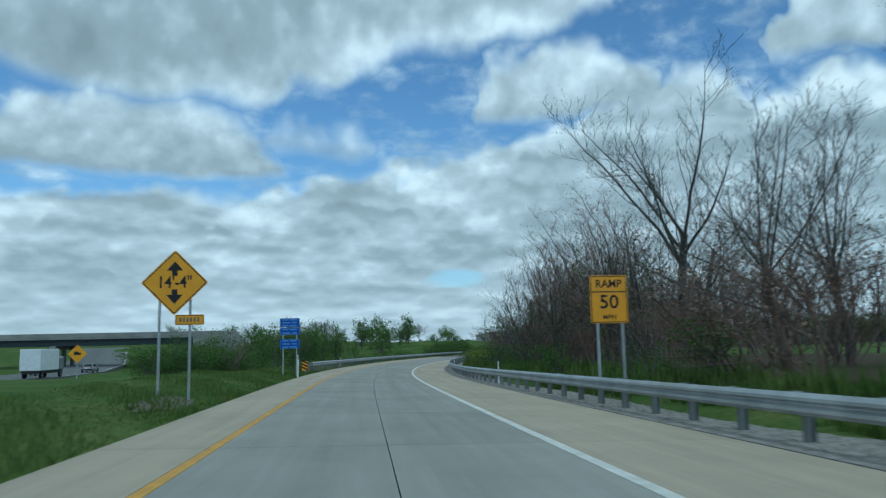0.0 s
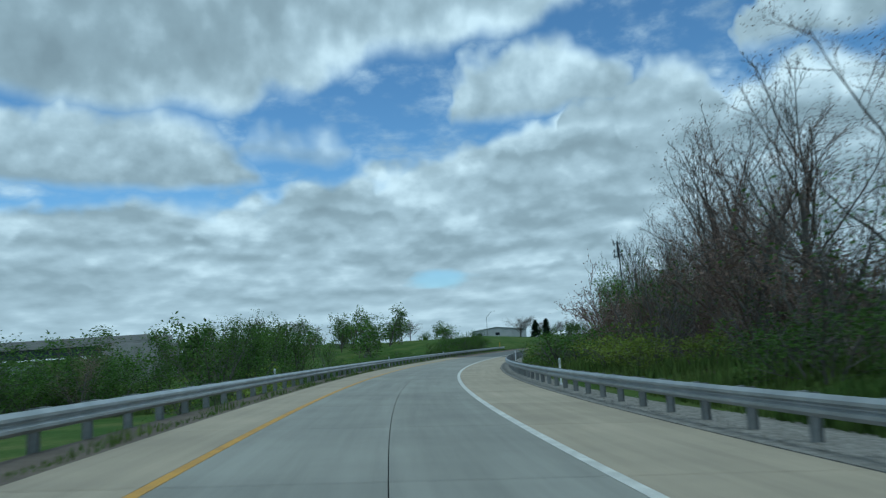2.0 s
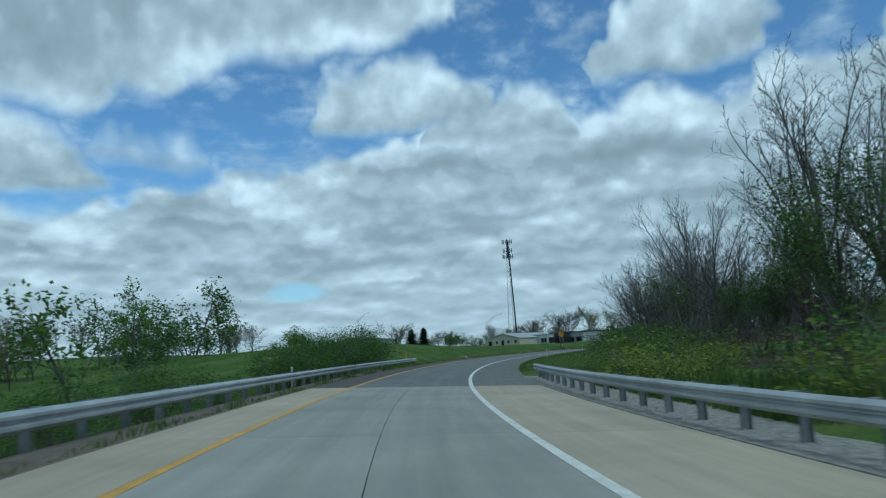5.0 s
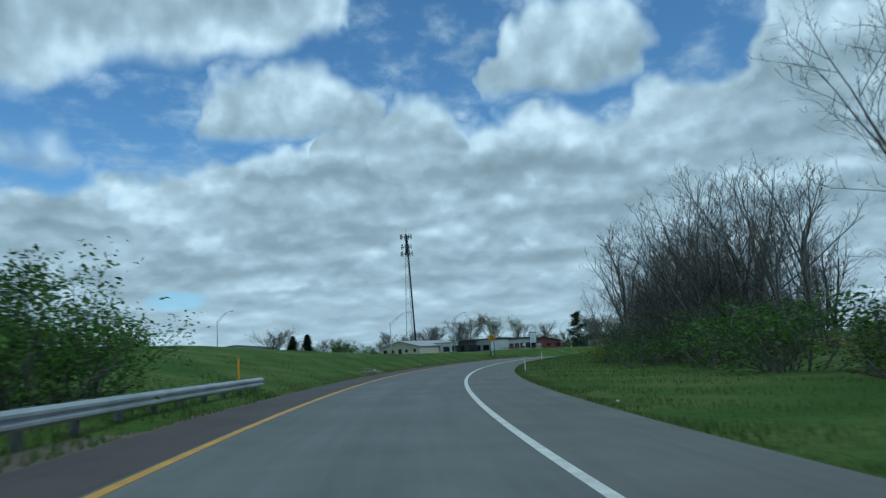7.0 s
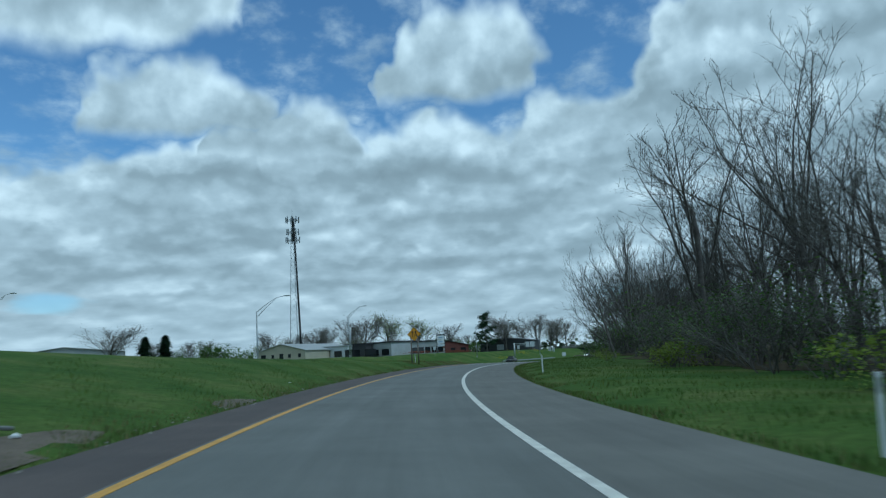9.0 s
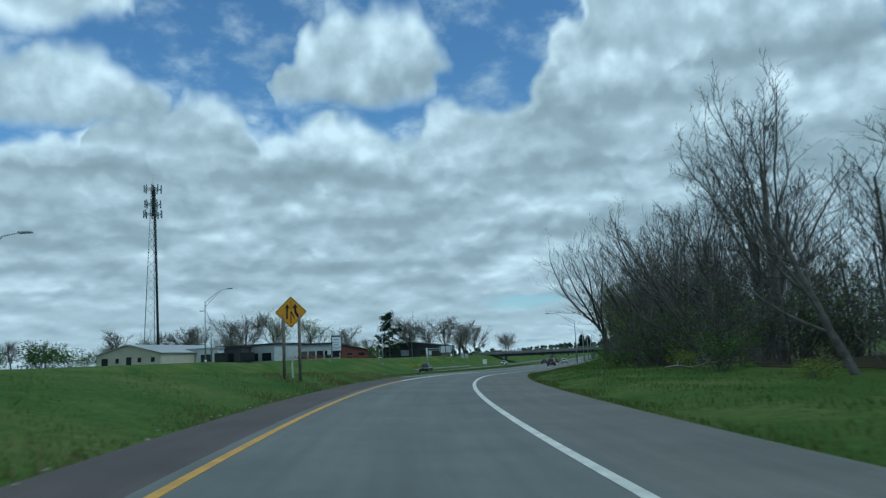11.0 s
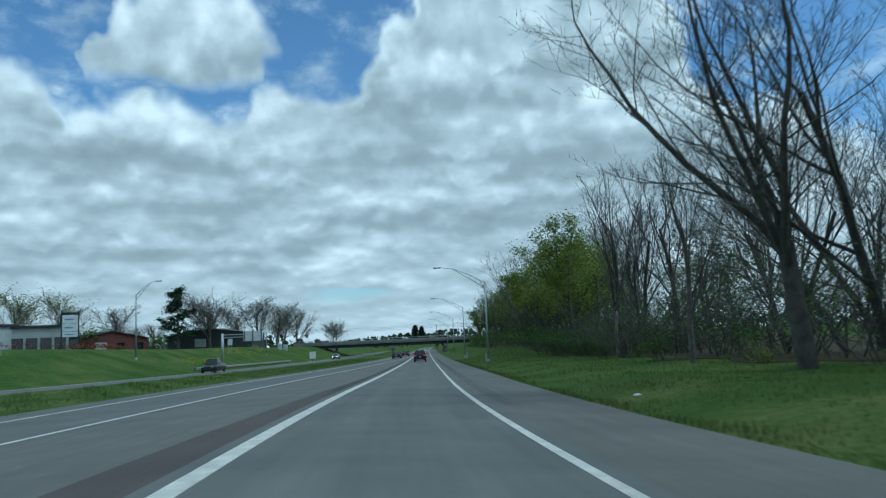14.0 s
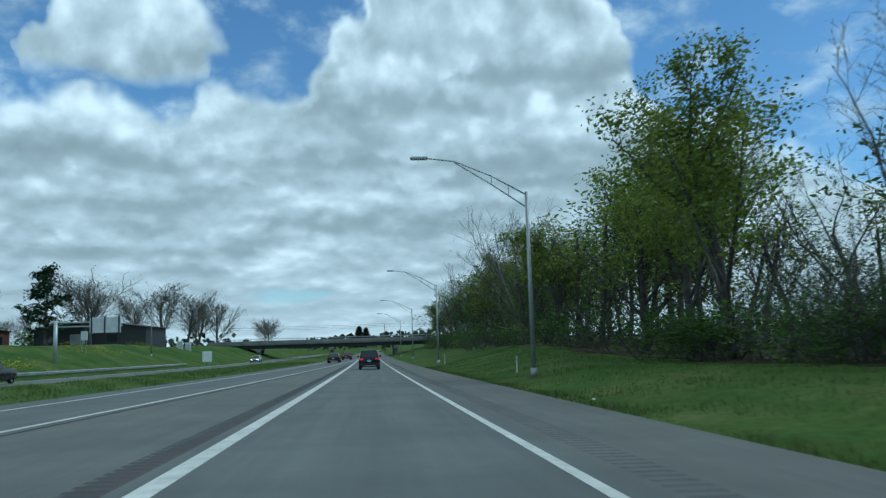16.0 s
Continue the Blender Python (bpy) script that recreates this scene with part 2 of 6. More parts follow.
def road_mat(name, c, c2, tracks, rough=0.85, crack=0.0, streak=0.25):
    """Paving: aggregate grain, patches, streaks along the way of travel and darker wheel paths (u: metres across, v: metres along)."""
    m = bpy.data.materials.new(name)
    m.use_nodes = True
    t = m.node_tree
    b = t.nodes["Principled BSDF"]
    uv = t.nodes.new("ShaderNodeUVMap").outputs[0]
    sep = t.nodes.new("ShaderNodeSeparateXYZ")
    link(t, uv, sep.inputs[0])
    u = sep.outputs[0]
    mp = t.nodes.new("ShaderNodeMapping")
    mp.inputs["Scale"].default_value = (1.0, 0.035, 1.0)
    link(t, uv, mp.inputs[0])
    n1, n2, n3 = noise_node(t, uv, 0.35, 5, 0.6), noise_node(t, uv, 55, 2, 0.7), noise_node(t, mp.outputs[0], 3.0, 4, 0.6)
    col = ramp_node(t, n1.outputs[0], [(0.35, c), (0.65, c2)])
    amount = math_node(t, "ADD", math_node(t, "MULTIPLY", math_node(t, "SUBTRACT", n2.outputs[0], 0.5), 0.35), 1.0)
    amount = math_node(t, "ADD", amount, math_node(t, "MULTIPLY", math_node(t, "SUBTRACT", n3.outputs[0], 0.5), streak * 2))
    if tracks:
        off = math_node(t, "SUBTRACT", math_node(t, "ABSOLUTE", u), 0.85)
        g = math_node(t, "EXPONENT", math_node(t, "MULTIPLY", math_node(t, "MULTIPLY", off, off), -7.0))
        amount = math_node(t, "SUBTRACT", amount, math_node(t, "MULTIPLY", g, tracks))
    r = t.nodes.new("ShaderNodeObjectInfo").outputs["Random"]
    amount = math_node(t, "MULTIPLY", amount, math_node(t, "ADD", math_node(t, "MULTIPLY", r, 0.10), 0.95))
    mul = t.nodes.new("ShaderNodeVectorMath")
    mul.operation = "SCALE"
    link(t, col, mul.inputs[0])
    link(t, amount, mul.inputs["Scale"])
    link(t, mul.outputs[0], b.inputs["Base Color"])
    b.inputs["Roughness"].default_value, b.inputs["Specular IOR Level"].default_value = rough, 0.35
    bn = t.nodes.new("ShaderNodeBump")
    bn.inputs["Strength"].default_value, bn.inputs["Distance"].default_value = 0.35, 0.01
    link(t, n2.outputs[0], bn.inputs["Height"])
    link(t, bn.outputs[0], b.inputs["Normal"])
    return m


M = dict(
    concrete=road_mat("lane_concrete", (0.335, 0.325, 0.285), (0.280, 0.272, 0.240), 0.06),
    shoulder=road_mat("shoulder_concrete", (0.44, 0.372, 0.275), (0.37, 0.315, 0.235), 0.0),
    asphalt=road_mat("lane_asphalt", (0.158, 0.162, 0.155), (0.124, 0.128, 0.123), -0.10),
    asphalt2=road_mat("shoulder_asphalt", (0.168, 0.165, 0.152), (0.130, 0.128, 0.119), 0.0),
    redasphalt=road_mat("reddish_asphalt", (0.105, 0.085, 0.08), (0.075, 0.062, 0.06), 0.0),
    joint=mat("joint_sealant", (0.03, 0.03, 0.03), (0.05, 0.05, 0.048), 2.0, 0.8),
    white=mat("white_road_paint", (0.76, 0.74, 0.68), (0.55, 0.535, 0.49), 3.0, 0.6, 0.2, fine=30, grain=0.25),
    yellow=mat("yellow_road_paint", (0.62, 0.33, 0.03), (0.46, 0.25, 0.04), 2.5, 0.6, 0.2, fine=30, grain=0.25),
    grass=mat("grass", (0.050, 0.094, 0.020), (0.074, 0.118, 0.027), 0.22, 0.95, 0.9, fine=3.5, grain=0.6, spec=0.05, c3=(0.118, 0.142, 0.044)),
    blade=mat("grass_blade", (0.084, 0.140, 0.030), (0.140, 0.182, 0.048), 0.3, 0.7, grain=0.1, island=0.35, spec=0.2, thin=0.4),
    dry=mat("dry_grass", (0.22, 0.19, 0.09), (0.13, 0.13, 0.05), 0.6, 0.9, 0.5, fine=8, grain=0.3, spec=0.1),
    litter=mat("dark_floor", (0.060, 0.050, 0.034), (0.085, 0.068, 0.046), 0.5, 0.95, 0.8, fine=9, grain=0.4, spec=0.05, c3=(0.050, 0.062, 0.024)),
    gravel=mat("gravel", (0.34, 0.32, 0.29), (0.18, 0.17, 0.15), 6.0, 0.9, 0.9, fine=25, grain=0.4),
    galv=mat("galvanised_steel", (0.46, 0.48, 0.49), (0.34, 0.36, 0.37), 1.2, 0.5, 0.05, 0.55, fine=12, grain=0.12, vary=0.08),
    galvdark=mat("weathered_steel", (0.24, 0.25, 0.25), (0.16, 0.17, 0.17), 3.0, 0.6, 0.1, 0.4, vary=0.2),
    bark=mat("grey_bark", (0.080, 0.074, 0.067), (0.140, 0.129, 0.115), 2.2, 0.9, 0.8, fine=14, grain=0.3, spec=0.1, vary=0.25),
    twig=mat("bare_twig", (0.096, 0.090, 0.081), (0.150, 0.141, 0.127), 0.7, 0.9, grain=0.2, spec=0.1, vary=0.3),
    redtwig=mat("budding_twig", (0.15, 0.105, 0.085), (0.21, 0.15, 0.122), 0.7, 0.9, grain=0.2, spec=0.1, vary=0.3),
    leaf=mat("spring_leaf", (0.060, 0.125, 0.022), (0.12, 0.19, 0.035), 0.5, 0.6, grain=0.15, island=0.4, spec=0.25, vary=0.25, thin=0.4),
    lime=mat("young_leaf", (0.175, 0.235, 0.038), (0.255, 0.30, 0.055), 0.5, 0.6, grain=0.15, island=0.35, spec=0.25, vary=0.2, thin=0.4),
    greytwig=mat("pale_grey_twig", (0.15, 0.14, 0.128), (0.20, 0.185, 0.17), 0.7, 0.9, grain=0.2, spec=0.1, vary=0.25),
    haze=mat("grey_brown_bud", (0.20, 0.185, 0.16), (0.155, 0.145, 0.125), 0.5, 0.8, island=0.3, spec=0.1),
    bud=mat("brown_bud", (0.23, 0.150, 0.120), (0.165, 0.125, 0.090), 0.3, 0.7, island=0.4, spec=0.1),
    needle=mat("conifer_needle", (0.020, 0.042, 0.022), (0.035, 0.065, 0.03), 0.7, 0.8, grain=0.2, island=0.3, spec=0.1),
)


# ---- mesh helpers ----
def tris(bm_or, name):
    me = bpy.data.meshes.new(name)
    bm_or.to_mesh(me)
    bm_or.free()
    return me


def part(name, bm, material, parent=None, label="", smooth=False):
    """One mesh object under a thing or under a part."""
    me = bm if isinstance(bm, bpy.types.Mesh) else tris(bm, name)
    if not me.materials:
        me.materials.append(material)
    if smooth:
        me.polygons.foreach_set("use_smooth", [True] * len(me.polygons))
    ob = new(name, me)
    if parent is not None:
        ob.parent = parent
    return tagged(ob, label)


def thing(name, label, category, place=(0, 0, 0), turn=0.0, group="", kind="", tilt=0.0):
    ob = new(name)
    ob.empty_display_size = 0.2
    ob.matrix_basis = pose(*place, tilt, 0, turn)
    return tagged(ob, label, category, group, kind)


def box(bm, x0, x1, y0, y1, z0, z1, bev=0.0, m=None):
    ret = bmesh.ops.create_cube(bm, size=1)
    vs = ret["verts"]
    for v in vs:
        v.co = Vector(((x0 + x1) / 2 + v.co.x * (x1 - x0), (y0 + y1) / 2 + v.co.y * (y1 - y0), (z0 + z1) / 2 + v.co.z * (z1 - z0)))
    if bev:
        es = list({e for v in vs for e in v.link_edges})
        r = bmesh.ops.bevel(bm, geom=es, offset=bev, segments=1, affect="EDGES")
        vs = list({v for f in r["faces"] for v in f.verts} | {v for v in vs if v.is_valid})
    if m is not None:
        bmesh.ops.transform(bm, matrix=m, verts=vs)
    return bm


def boxed(*a, bev=0.0):
    return box(bmesh.new(), *a, bev=bev)


def tube_data(verts, faces, pts, radii, sides):
    """A tapered tube through pts, added to the lists."""
    base = len(verts)
    up = Vector((0.13, 0.31, 0.94))
    for i, (p, r) in enumerate(zip(pts, radii)):
        d = (pts[min(i + 1, len(pts) - 1)] - pts[max(i - 1, 0)])
        if d.length < 1e-6:
            d = Vector((0, 0, 1))
        d.normalize()
        a = d.cross(up)
        if a.length < 0.05:
            a = d.cross(Vector((1, 0, 0)))
        a.normalize()
        b = d.cross(a)
        for k in range(sides):
            q = 2 * math.pi * k / sides
            verts.append(p + (a * math.cos(q) + b * math.sin(q)) * r)
    for i in range(len(pts) - 1):
        for k in range(sides):
            j = (k + 1) % sides
            faces.append((base + i * sides + k, base + i * sides + j, base + (i + 1) * sides + j, base + (i + 1) * sides + k))
    return base


def tube(pts, radii, sides=8, caps=True):
    verts, faces = [], []
    pts = [Vector(p) for p in pts]
    if not isinstance(radii, (list, tuple)):
        radii = [radii] * len(pts)
    tube_data(verts, faces, pts, radii, sides)
    if caps:
        faces.append(tuple(range(sides))[::-1])
        faces.append(tuple(range(len(verts) - sides, len(verts))))
    me = bpy.data.meshes.new("tube")
    me.from_pydata(verts, [], faces)
    return me


def raw(name, verts, faces):
    me = bpy.data.meshes.new(name)
    me.from_pydata(verts, [], faces)
    return me


def ribbon_mesh(s0, s1, dl, dr, up=0.0, step=2.0, thick=0.12, cols=1, place=None):
    """A strip of paving along the road with edges that go down; dl and dr may be functions of s. Its UV is metres across and along."""
    place = place or road_at
    n = max(1, int(round((s1 - s0) / step)))
    fl = dl if callable(dl) else (lambda s: dl)
    fr = dr if callable(dr) else (lambda s: dr)
    verts, uv, faces = [], [], []
    for i in range(n + 1):
        s = s0 + (s1 - s0) * i / n
        a, b = fl(s), fr(s)
        row = [(a, -thick)] + [(a + (b - a) * k / cols, 0) for k in range(cols + 1)] + [(b, -thick)]
        for d, z in row:
            verts.append(place(s, d, up + z))
            uv.append((d, s))
    w = cols + 3
    for i in range(n):
        for k in range(w - 1):
            faces.append((i * w + k, i * w + k + 1, (i + 1) * w + k + 1, (i + 1) * w + k))
    faces.append(tuple(range(w))[::-1])
    faces.append(tuple(range(n * w, n * w + w)))
    me = raw("strip", verts, faces)
    lay = me.uv_layers.new(name="UVMap")
    lay.data.foreach_set("uv", [c for lp in me.loops for c in uv[lp.vertex_index]])
    return me


def strip(name, material, *a, label="", category="", kind="structure", parent=None, **k):
    me = ribbon_mesh(*a, **k)
    me.materials.append(material)
    ob = new(name, me)
    ob.parent = parent
    return tagged(ob, label, category, "", kind if parent is None else "")


# ---- the main road that the ramp joins: straight, in its own lengths u and widths w ----
H0 = road_at(383.0, -6.5)
HDIR = radians(heading(LAST + 40) - 1.7)
HX, HY = Vector((-math.sin(HDIR), math.cos(HDIR), 0)), Vector((math.cos(HDIR), math.sin(HDIR), 0))
HU = np.arange(-400.0, 701.0, 5.0)
_z = []
for u in HU:
    p = H0 + HX * u
    k = int(np.argmin((RX - p.x) ** 2 + (RY - p.y) ** 2))
    _z.append(RZ[max(k, 100 + 345)])
HZ = np.convolve(np.pad(np.array(_z), 6, mode="edge"), np.ones(13) / 13, "valid")


def main_at(u, w=0.0, up=0.0):
    p = H0 + HX * u + HY * w
    return Vector((p.x, p.y, float(np.interp(u, HU, HZ)) + 0.10 - 0.015 * min(max(w, -9), 0) * -1 + up))


def main_edge(s):
    """How far to the right of the ramp's middle the main road's edge line runs."""
    a = road_at(s, 0)
    c, h = heading(s), radians(heading(s))
    n = Vector((math.cos(h), math.sin(h), 0))
    q = H0 - a
    q.z = 0
    den = n.x * HX.y - n.y * HX.x
    return (q.x * HX.y - q.y * HX.x) / den


# ---- the ground: one sheet to the horizon ----
def plateau(s, d):
    """Height of the land before roads are cut into it."""
    left = np.interp(s, [-100, 40, 62, 100, 150, 178, 196, 232, 256, 290, 340, 400, 460, 560, 700], [0.1, 0.1, -1.2, -2.6, -2.4, -0.6, 1.2, 2.3, 2.2, 1.2, 0.4, 0.2, -0.1, -0.8, -2.5])
    left = left + np.clip(-d - 40, 0, 400) * np.interp(s, [-100, 150, 260, 420, 600], [0.0, 0.004, 0.012, 0.012, 0.0])
    right = np.interp(s, [-100, 60, 160, 260, 330, 395, 430, 520, 600], [0.4, 0.4, -0.3, 0.0, 0.2, 0.4, 1.6, 2.6, 3.0]) + np.interp(s, S, RZ)
    k = np.clip((d + 6) / 12, 0, 1)
    return left * (1 - k) + right * k


def ground_at(x, y):
    """Heights of the ground for arrays of places."""
    x, y = np.asarray(x, float), np.asarray(y, float)
    k = np.empty(x.shape, int)
    for i in range(0, x.size, 4000):
        k.flat[i:i + 4000] = np.argmin((RX[None, :] - x.flat[i:i + 4000][:, None]) ** 2 + (RY[None, :] - y.flat[i:i + 4000][:, None]) ** 2, axis=1)
    h = HEAD[k]
    d = np.cos(h) * (x - RX[k]) + np.sin(h) * (y - RY[k])
    z = plateau(S[k], d)
    far = np.hypot(x - RX[k], y - RY[k])
    z = z * np.clip(1.4 - far / 900, 0, 1) + (1 - np.clip(1.4 - far / 900, 0, 1)) * -3
    z = z + 0.25 * np.sin(x * 0.11 + 1.3 * np.sin(y * 0.07)) * np.clip((np.abs(d) - 8) / 10, 0, 1)
    rz = RZ[k] - np.clip(d, -9, 7) * BANK[k]
    over = np.maximum(np.where(d > 0, d - 6.2, -d - 4.3), 0)
    z = np.minimum(np.maximum(z, rz - over * 0.32), rz + over * np.where(d > 0, 0.22, 0.17))
    u = (x - H0.x) * HX.x + (y - H0.y) * HX.y
    w = (x - H0.x) * HY.x + (y - H0.y) * HY.y
    mz = np.interp(u, HU, HZ) + 0.10
    mover = np.maximum(np.maximum(w - 1.0, -26.0 - w), 0)
    mover = mover + np.maximum(-170 - u, 0)
    z2 = np.minimum(np.maximum(z, mz - mover * 0.3), mz + mover * 0.36)
    near_ramp = np.clip((8 - np.abs(d)) / 2.5, 0, 1)
    z = np.where(u > -400, z2 * (1 - near_ramp) + z * near_ramp, z)
    sunk = np.clip((np.where(d > 0, np.where((S[k] < 155) & (S[k] > -30), 7.6, 5.3) - d, d + 4.2)) / 0.6, 0, 1) * 0.22
    sunk = np.maximum(sunk, np.clip(np.minimum(2.6 - w, w + 7.2) / 1.2, 0, 1) * 0.26 * (u > -250))
    sunk = np.maximum(sunk, np.clip(np.minimum(-17.0 - w, w + 25.5) / 0.6, 0, 1) * 0.22 * (u > -250))
    # under the wedge of paving between ramp and main road
    f = np.clip(-d - 2.45, 0, None) / (np.clip(-d - 2.45, 0, None) + np.clip(w, 0, None) + 0.01)
    wedge = (RZ[k] + 2.45 * BANK[k]) * (1 - f) + mz * f - 0.30
    z = np.where((S[k] > 309) & (S[k] < 540) & (d < -1.5) & (w > -1.5), np.minimum(z - sunk, wedge), z - sunk)
    return z


def gz(x, y):
    return float(ground_at(np.array([x]), np.array([y]))[0])


def on_ground(s, d, sink=0.0):
    p = road_at(s, d)
    return Vector((p.x, p.y, gz(p.x, p.y) - sink))


def build_ground():
    def lines(a, b, step, far):
        c = list(np.arange(a, b + 0.1, step))
        e, g = [], step
        p = b
        while p < b + far:
            g *= 1.28
            p += g
            e.append(p)
        f, g, p = [], step, a
        while p > a - far:
            g *= 1.28
            p -= g
            f.append(p)
        return np.array(f[::-1] + c + e)
    xs, ys = lines(-60, 330, 2.0, 3500), lines(-30, 520, 2.0, 3500)
    gx, gy = np.meshgrid(xs, ys)
    z = ground_at(gx.ravel(), gy.ravel())
    n, m = len(xs), len(ys)
    i, j = np.meshgrid(np.arange(n - 1), np.arange(m - 1))
    q = (j * n + i).ravel()
    me = bpy.data.meshes.new("ground")
    me.from_pydata(np.stack([gx.ravel(), gy.ravel(), z], 1).tolist(), [], np.stack([q, q + 1, q + n + 1, q + n], 1).tolist())
    me.materials.append(M["grass"])
    me.polygons.foreach_set("use_smooth", [True] * len(me.polygons))
    tagged(new("ground", me), "rough spring grass on gently rolling land", "ground", kind="structure")


build_ground()

# ---- paving ----
CONC0, CONC1, YEND = -50.0, 145.0, 296.0
road = tagged(new("road"), "curving highway ramp, concrete slabs giving way to asphalt", "road", kind="structure")
strip("road_bed", M["joint"], CONC0 - 2, CONC1, -4.0, 5.15, up=-0.035, label="dark bed under the concrete slabs", parent=road)
strip("asphalt_lane", M["asphalt"], CONC1 + 0.02, 760.0, -2.5, 2.5, cols=2, parent=road)
strip("shoulder", M["asphalt2"], CONC1 + 0.02, 760.0, 2.5, 5.25, cols=1, parent=road, label="grey asphalt shoulder")
strip("shoulder", M["redasphalt"], CONC1 + 0.02, 311.0, -4.0, -2.5, cols=1, parent=road, label="reddish-brown asphalt shoulder")


def half(s):
    """Half the lane's width between the edge lines."""
    return float(np.interp(s, [215, 285], [2.37, 2.15]))


strip("yellow_line", M["yellow"], CONC0, YEND, lambda s: -half(s) - 0.07, lambda s: -half(s) + 0.07, up=0.006, thick=0.02, parent=road)
strip("white_line", M["white"], YEND, 700.0, lambda s: -half(s) - 0.13, lambda s: -half(s) + 0.13, up=0.006, thick=0.02, parent=road)
strip("white_line", M["white"], CONC0, 700.0, lambda s: half(s) - 0.08, lambda s: half(s) + 0.08, up=0.006, thick=0.02, parent=road)
main = tagged(new("main_road"), "grey asphalt highway lane with white edge lines", "road", kind="structure")
strip("asphalt_lane", M["asphalt"], -240.0, 700.0, -5.9, 0.35, step=5.0, up=0.008, thick=0.3, cols=2, place=main_at, parent=main)
strip("white_line", M["white"], -240.0, 700.0, -0.07, 0.07, step=5.0, up=0.014, thick=0.02, place=main_at, parent=main)
strip("white_line", M["white"], -240.0, 700.0, -4.07, -3.93, step=5.0, up=0.014, thick=0.02, place=main_at, parent=main)
def gore_at(s, d, up=0.0):
    """The wedge of paving between ramp and main road: falls evenly from one to the other."""
    e = main_edge(s)
    p, q = road_at(s, d), road_at(s, e)
    u = (q.x - H0.x) * HX.x + (q.y - H0.y) * HX.y
    f = (d + 2.45) / (e + 2.45)
    p.z = road_at(s, -2.45).z * (1 - f) + main_at(u).z * f + up
    return p


strip("gore", M["asphalt2"], 311.0, 520.0, main_edge, -2.45, up=-0.008, cols=3, place=gore_at, parent=main, label="grey asphalt between the two lanes")
strip("reddish_band", M["redasphalt"], 311.01, 396.0, lambda s: -4.0 + 1.42 * ((s - 311) / 85) ** 0.8, -2.5, up=-0.002, thick=0.03, place=gore_at, parent=main, label="reddish-brown strip of paving")
other = tagged(new("far_road"), "opposite carriageway of grey asphalt beyond the grass", "road", kind="structure")
strip("asphalt_lane", M["asphalt"], -240.0, 700.0, -25.3, -17.2, step=5.0, cols=2, place=main_at, parent=other)
strip("white_line", M["white"], -240.0, 700.0, -17.75, -17.6, step=5.0, up=0.006, thick=0.02, place=main_at, parent=other)
strip("white_line", M["white"], -240.0, 700.0, -24.6, -24.45, step=5.0, up=0.006, thick=0.02, place=main_at, parent=other)

# ---- trees ----
def spin(d, angle, rng):
    """d turned away from itself by an angle, about a random side."""
    a = d.orthogonal().normalized()
    a.rotate(Matrix.Rotation(rng.uniform(0, 6.283), 3, d))
    r = d.copy()
    r.rotate(Matrix.Rotation(angle, 3, a))
    return r


def grow(wood, fine, tips, p, d, length, r, lev, rng, sp):
    seg = sp["seg"][lev]
    pts, rad, dirs = [p.copy()], [r], [d.copy()]
    for i in range(seg):
        d = (d + Vector((rng.gauss(0, 1), rng.gauss(0, 1), rng.gauss(0, 0.7))) * sp["wob"][lev] + Vector((0, 0, sp["up"][lev]))).normalized()
        p = p + d * (length / seg)
        pts.append(p.copy())
        dirs.append(d.copy())
        rad.append(max(r * (1 - (1 - sp["taper"][lev]) * (i + 1) / seg), sp["least"]))
    v, f = wood if lev <= sp.get("thick", 1) else fine
    if lev >= 2 and sp["sides"][lev] == 3:
        # twigs run out to a point
        base = tube_data(v, f, pts[:-1], rad[:-1], 3)
        v.append(pts[-1].copy())
        e = base + 3 * (len(pts) - 2)
        f += [(e, e + 1, len(v) - 1), (e + 1, e + 2, len(v) - 1), (e + 2, e, len(v) - 1)]
    else:
        tube_data(v, f, pts, rad, sp["sides"][lev])
    if lev >= sp["levels"]:
        tips.append((pts[-1], dirs[-1]))
        tips.append((pts[len(pts) // 2], dirs[-1]))
        return
    n = sp["kids"][lev]
    for c in range(n):
        fr = sp["start"][lev] + (1 - sp["start"][lev]) * ((c + rng.random()) / n)
        k = min(int(fr * seg), seg - 1)
        q = fr * seg - k
        at = pts[k].lerp(pts[k + 1], q)
        rr = rad[k] + (rad[k + 1] - rad[k]) * q
        kid = spin(dirs[k + 1], radians(rng.uniform(*sp["angle"][lev])), rng)
        if kid.z < -0.25:
            kid.z *= -0.4
        kl = length * sp["ratio"][lev] * (1.15 - 0.55 * fr) * rng.uniform(0.7, 1.2)
        grow(wood, fine, tips, at, kid.normalized(), kl, max(rr * sp["thin"][lev], sp["least"]), lev + 1, rng, sp)
    if lev > 0:
        tips.append((pts[-1], dirs[-1]))


def leaf_mesh(name, tips, per, spread, size, rng, droop=0.0):
    verts, faces = [], []
    for p, d in tips:
        for _ in range(int(per + rng.random())):
            c = p + Vector((rng.gauss(0, 1), rng.gauss(0, 1), rng.gauss(0, 0.8) - droop)) * spread
            a = Vector((rng.gauss(0, 1), rng.gauss(0, 1), rng.gauss(0, 0.6))).normalized() * size * rng.uniform(0.6, 1.3)
            b = a.cross(Vector((rng.gauss(0, 1), rng.gauss(0, 1), rng.gauss(0, 1)))).normalized() * a.length * 0.55
            n = len(verts)
            verts += [c - a, c + b * 0.9 + a * 0.1, c + a, c - b * 0.9 + a * 0.1]
            faces.append((n, n + 1, n + 2, n + 3))
    return raw(name, verts, faces)


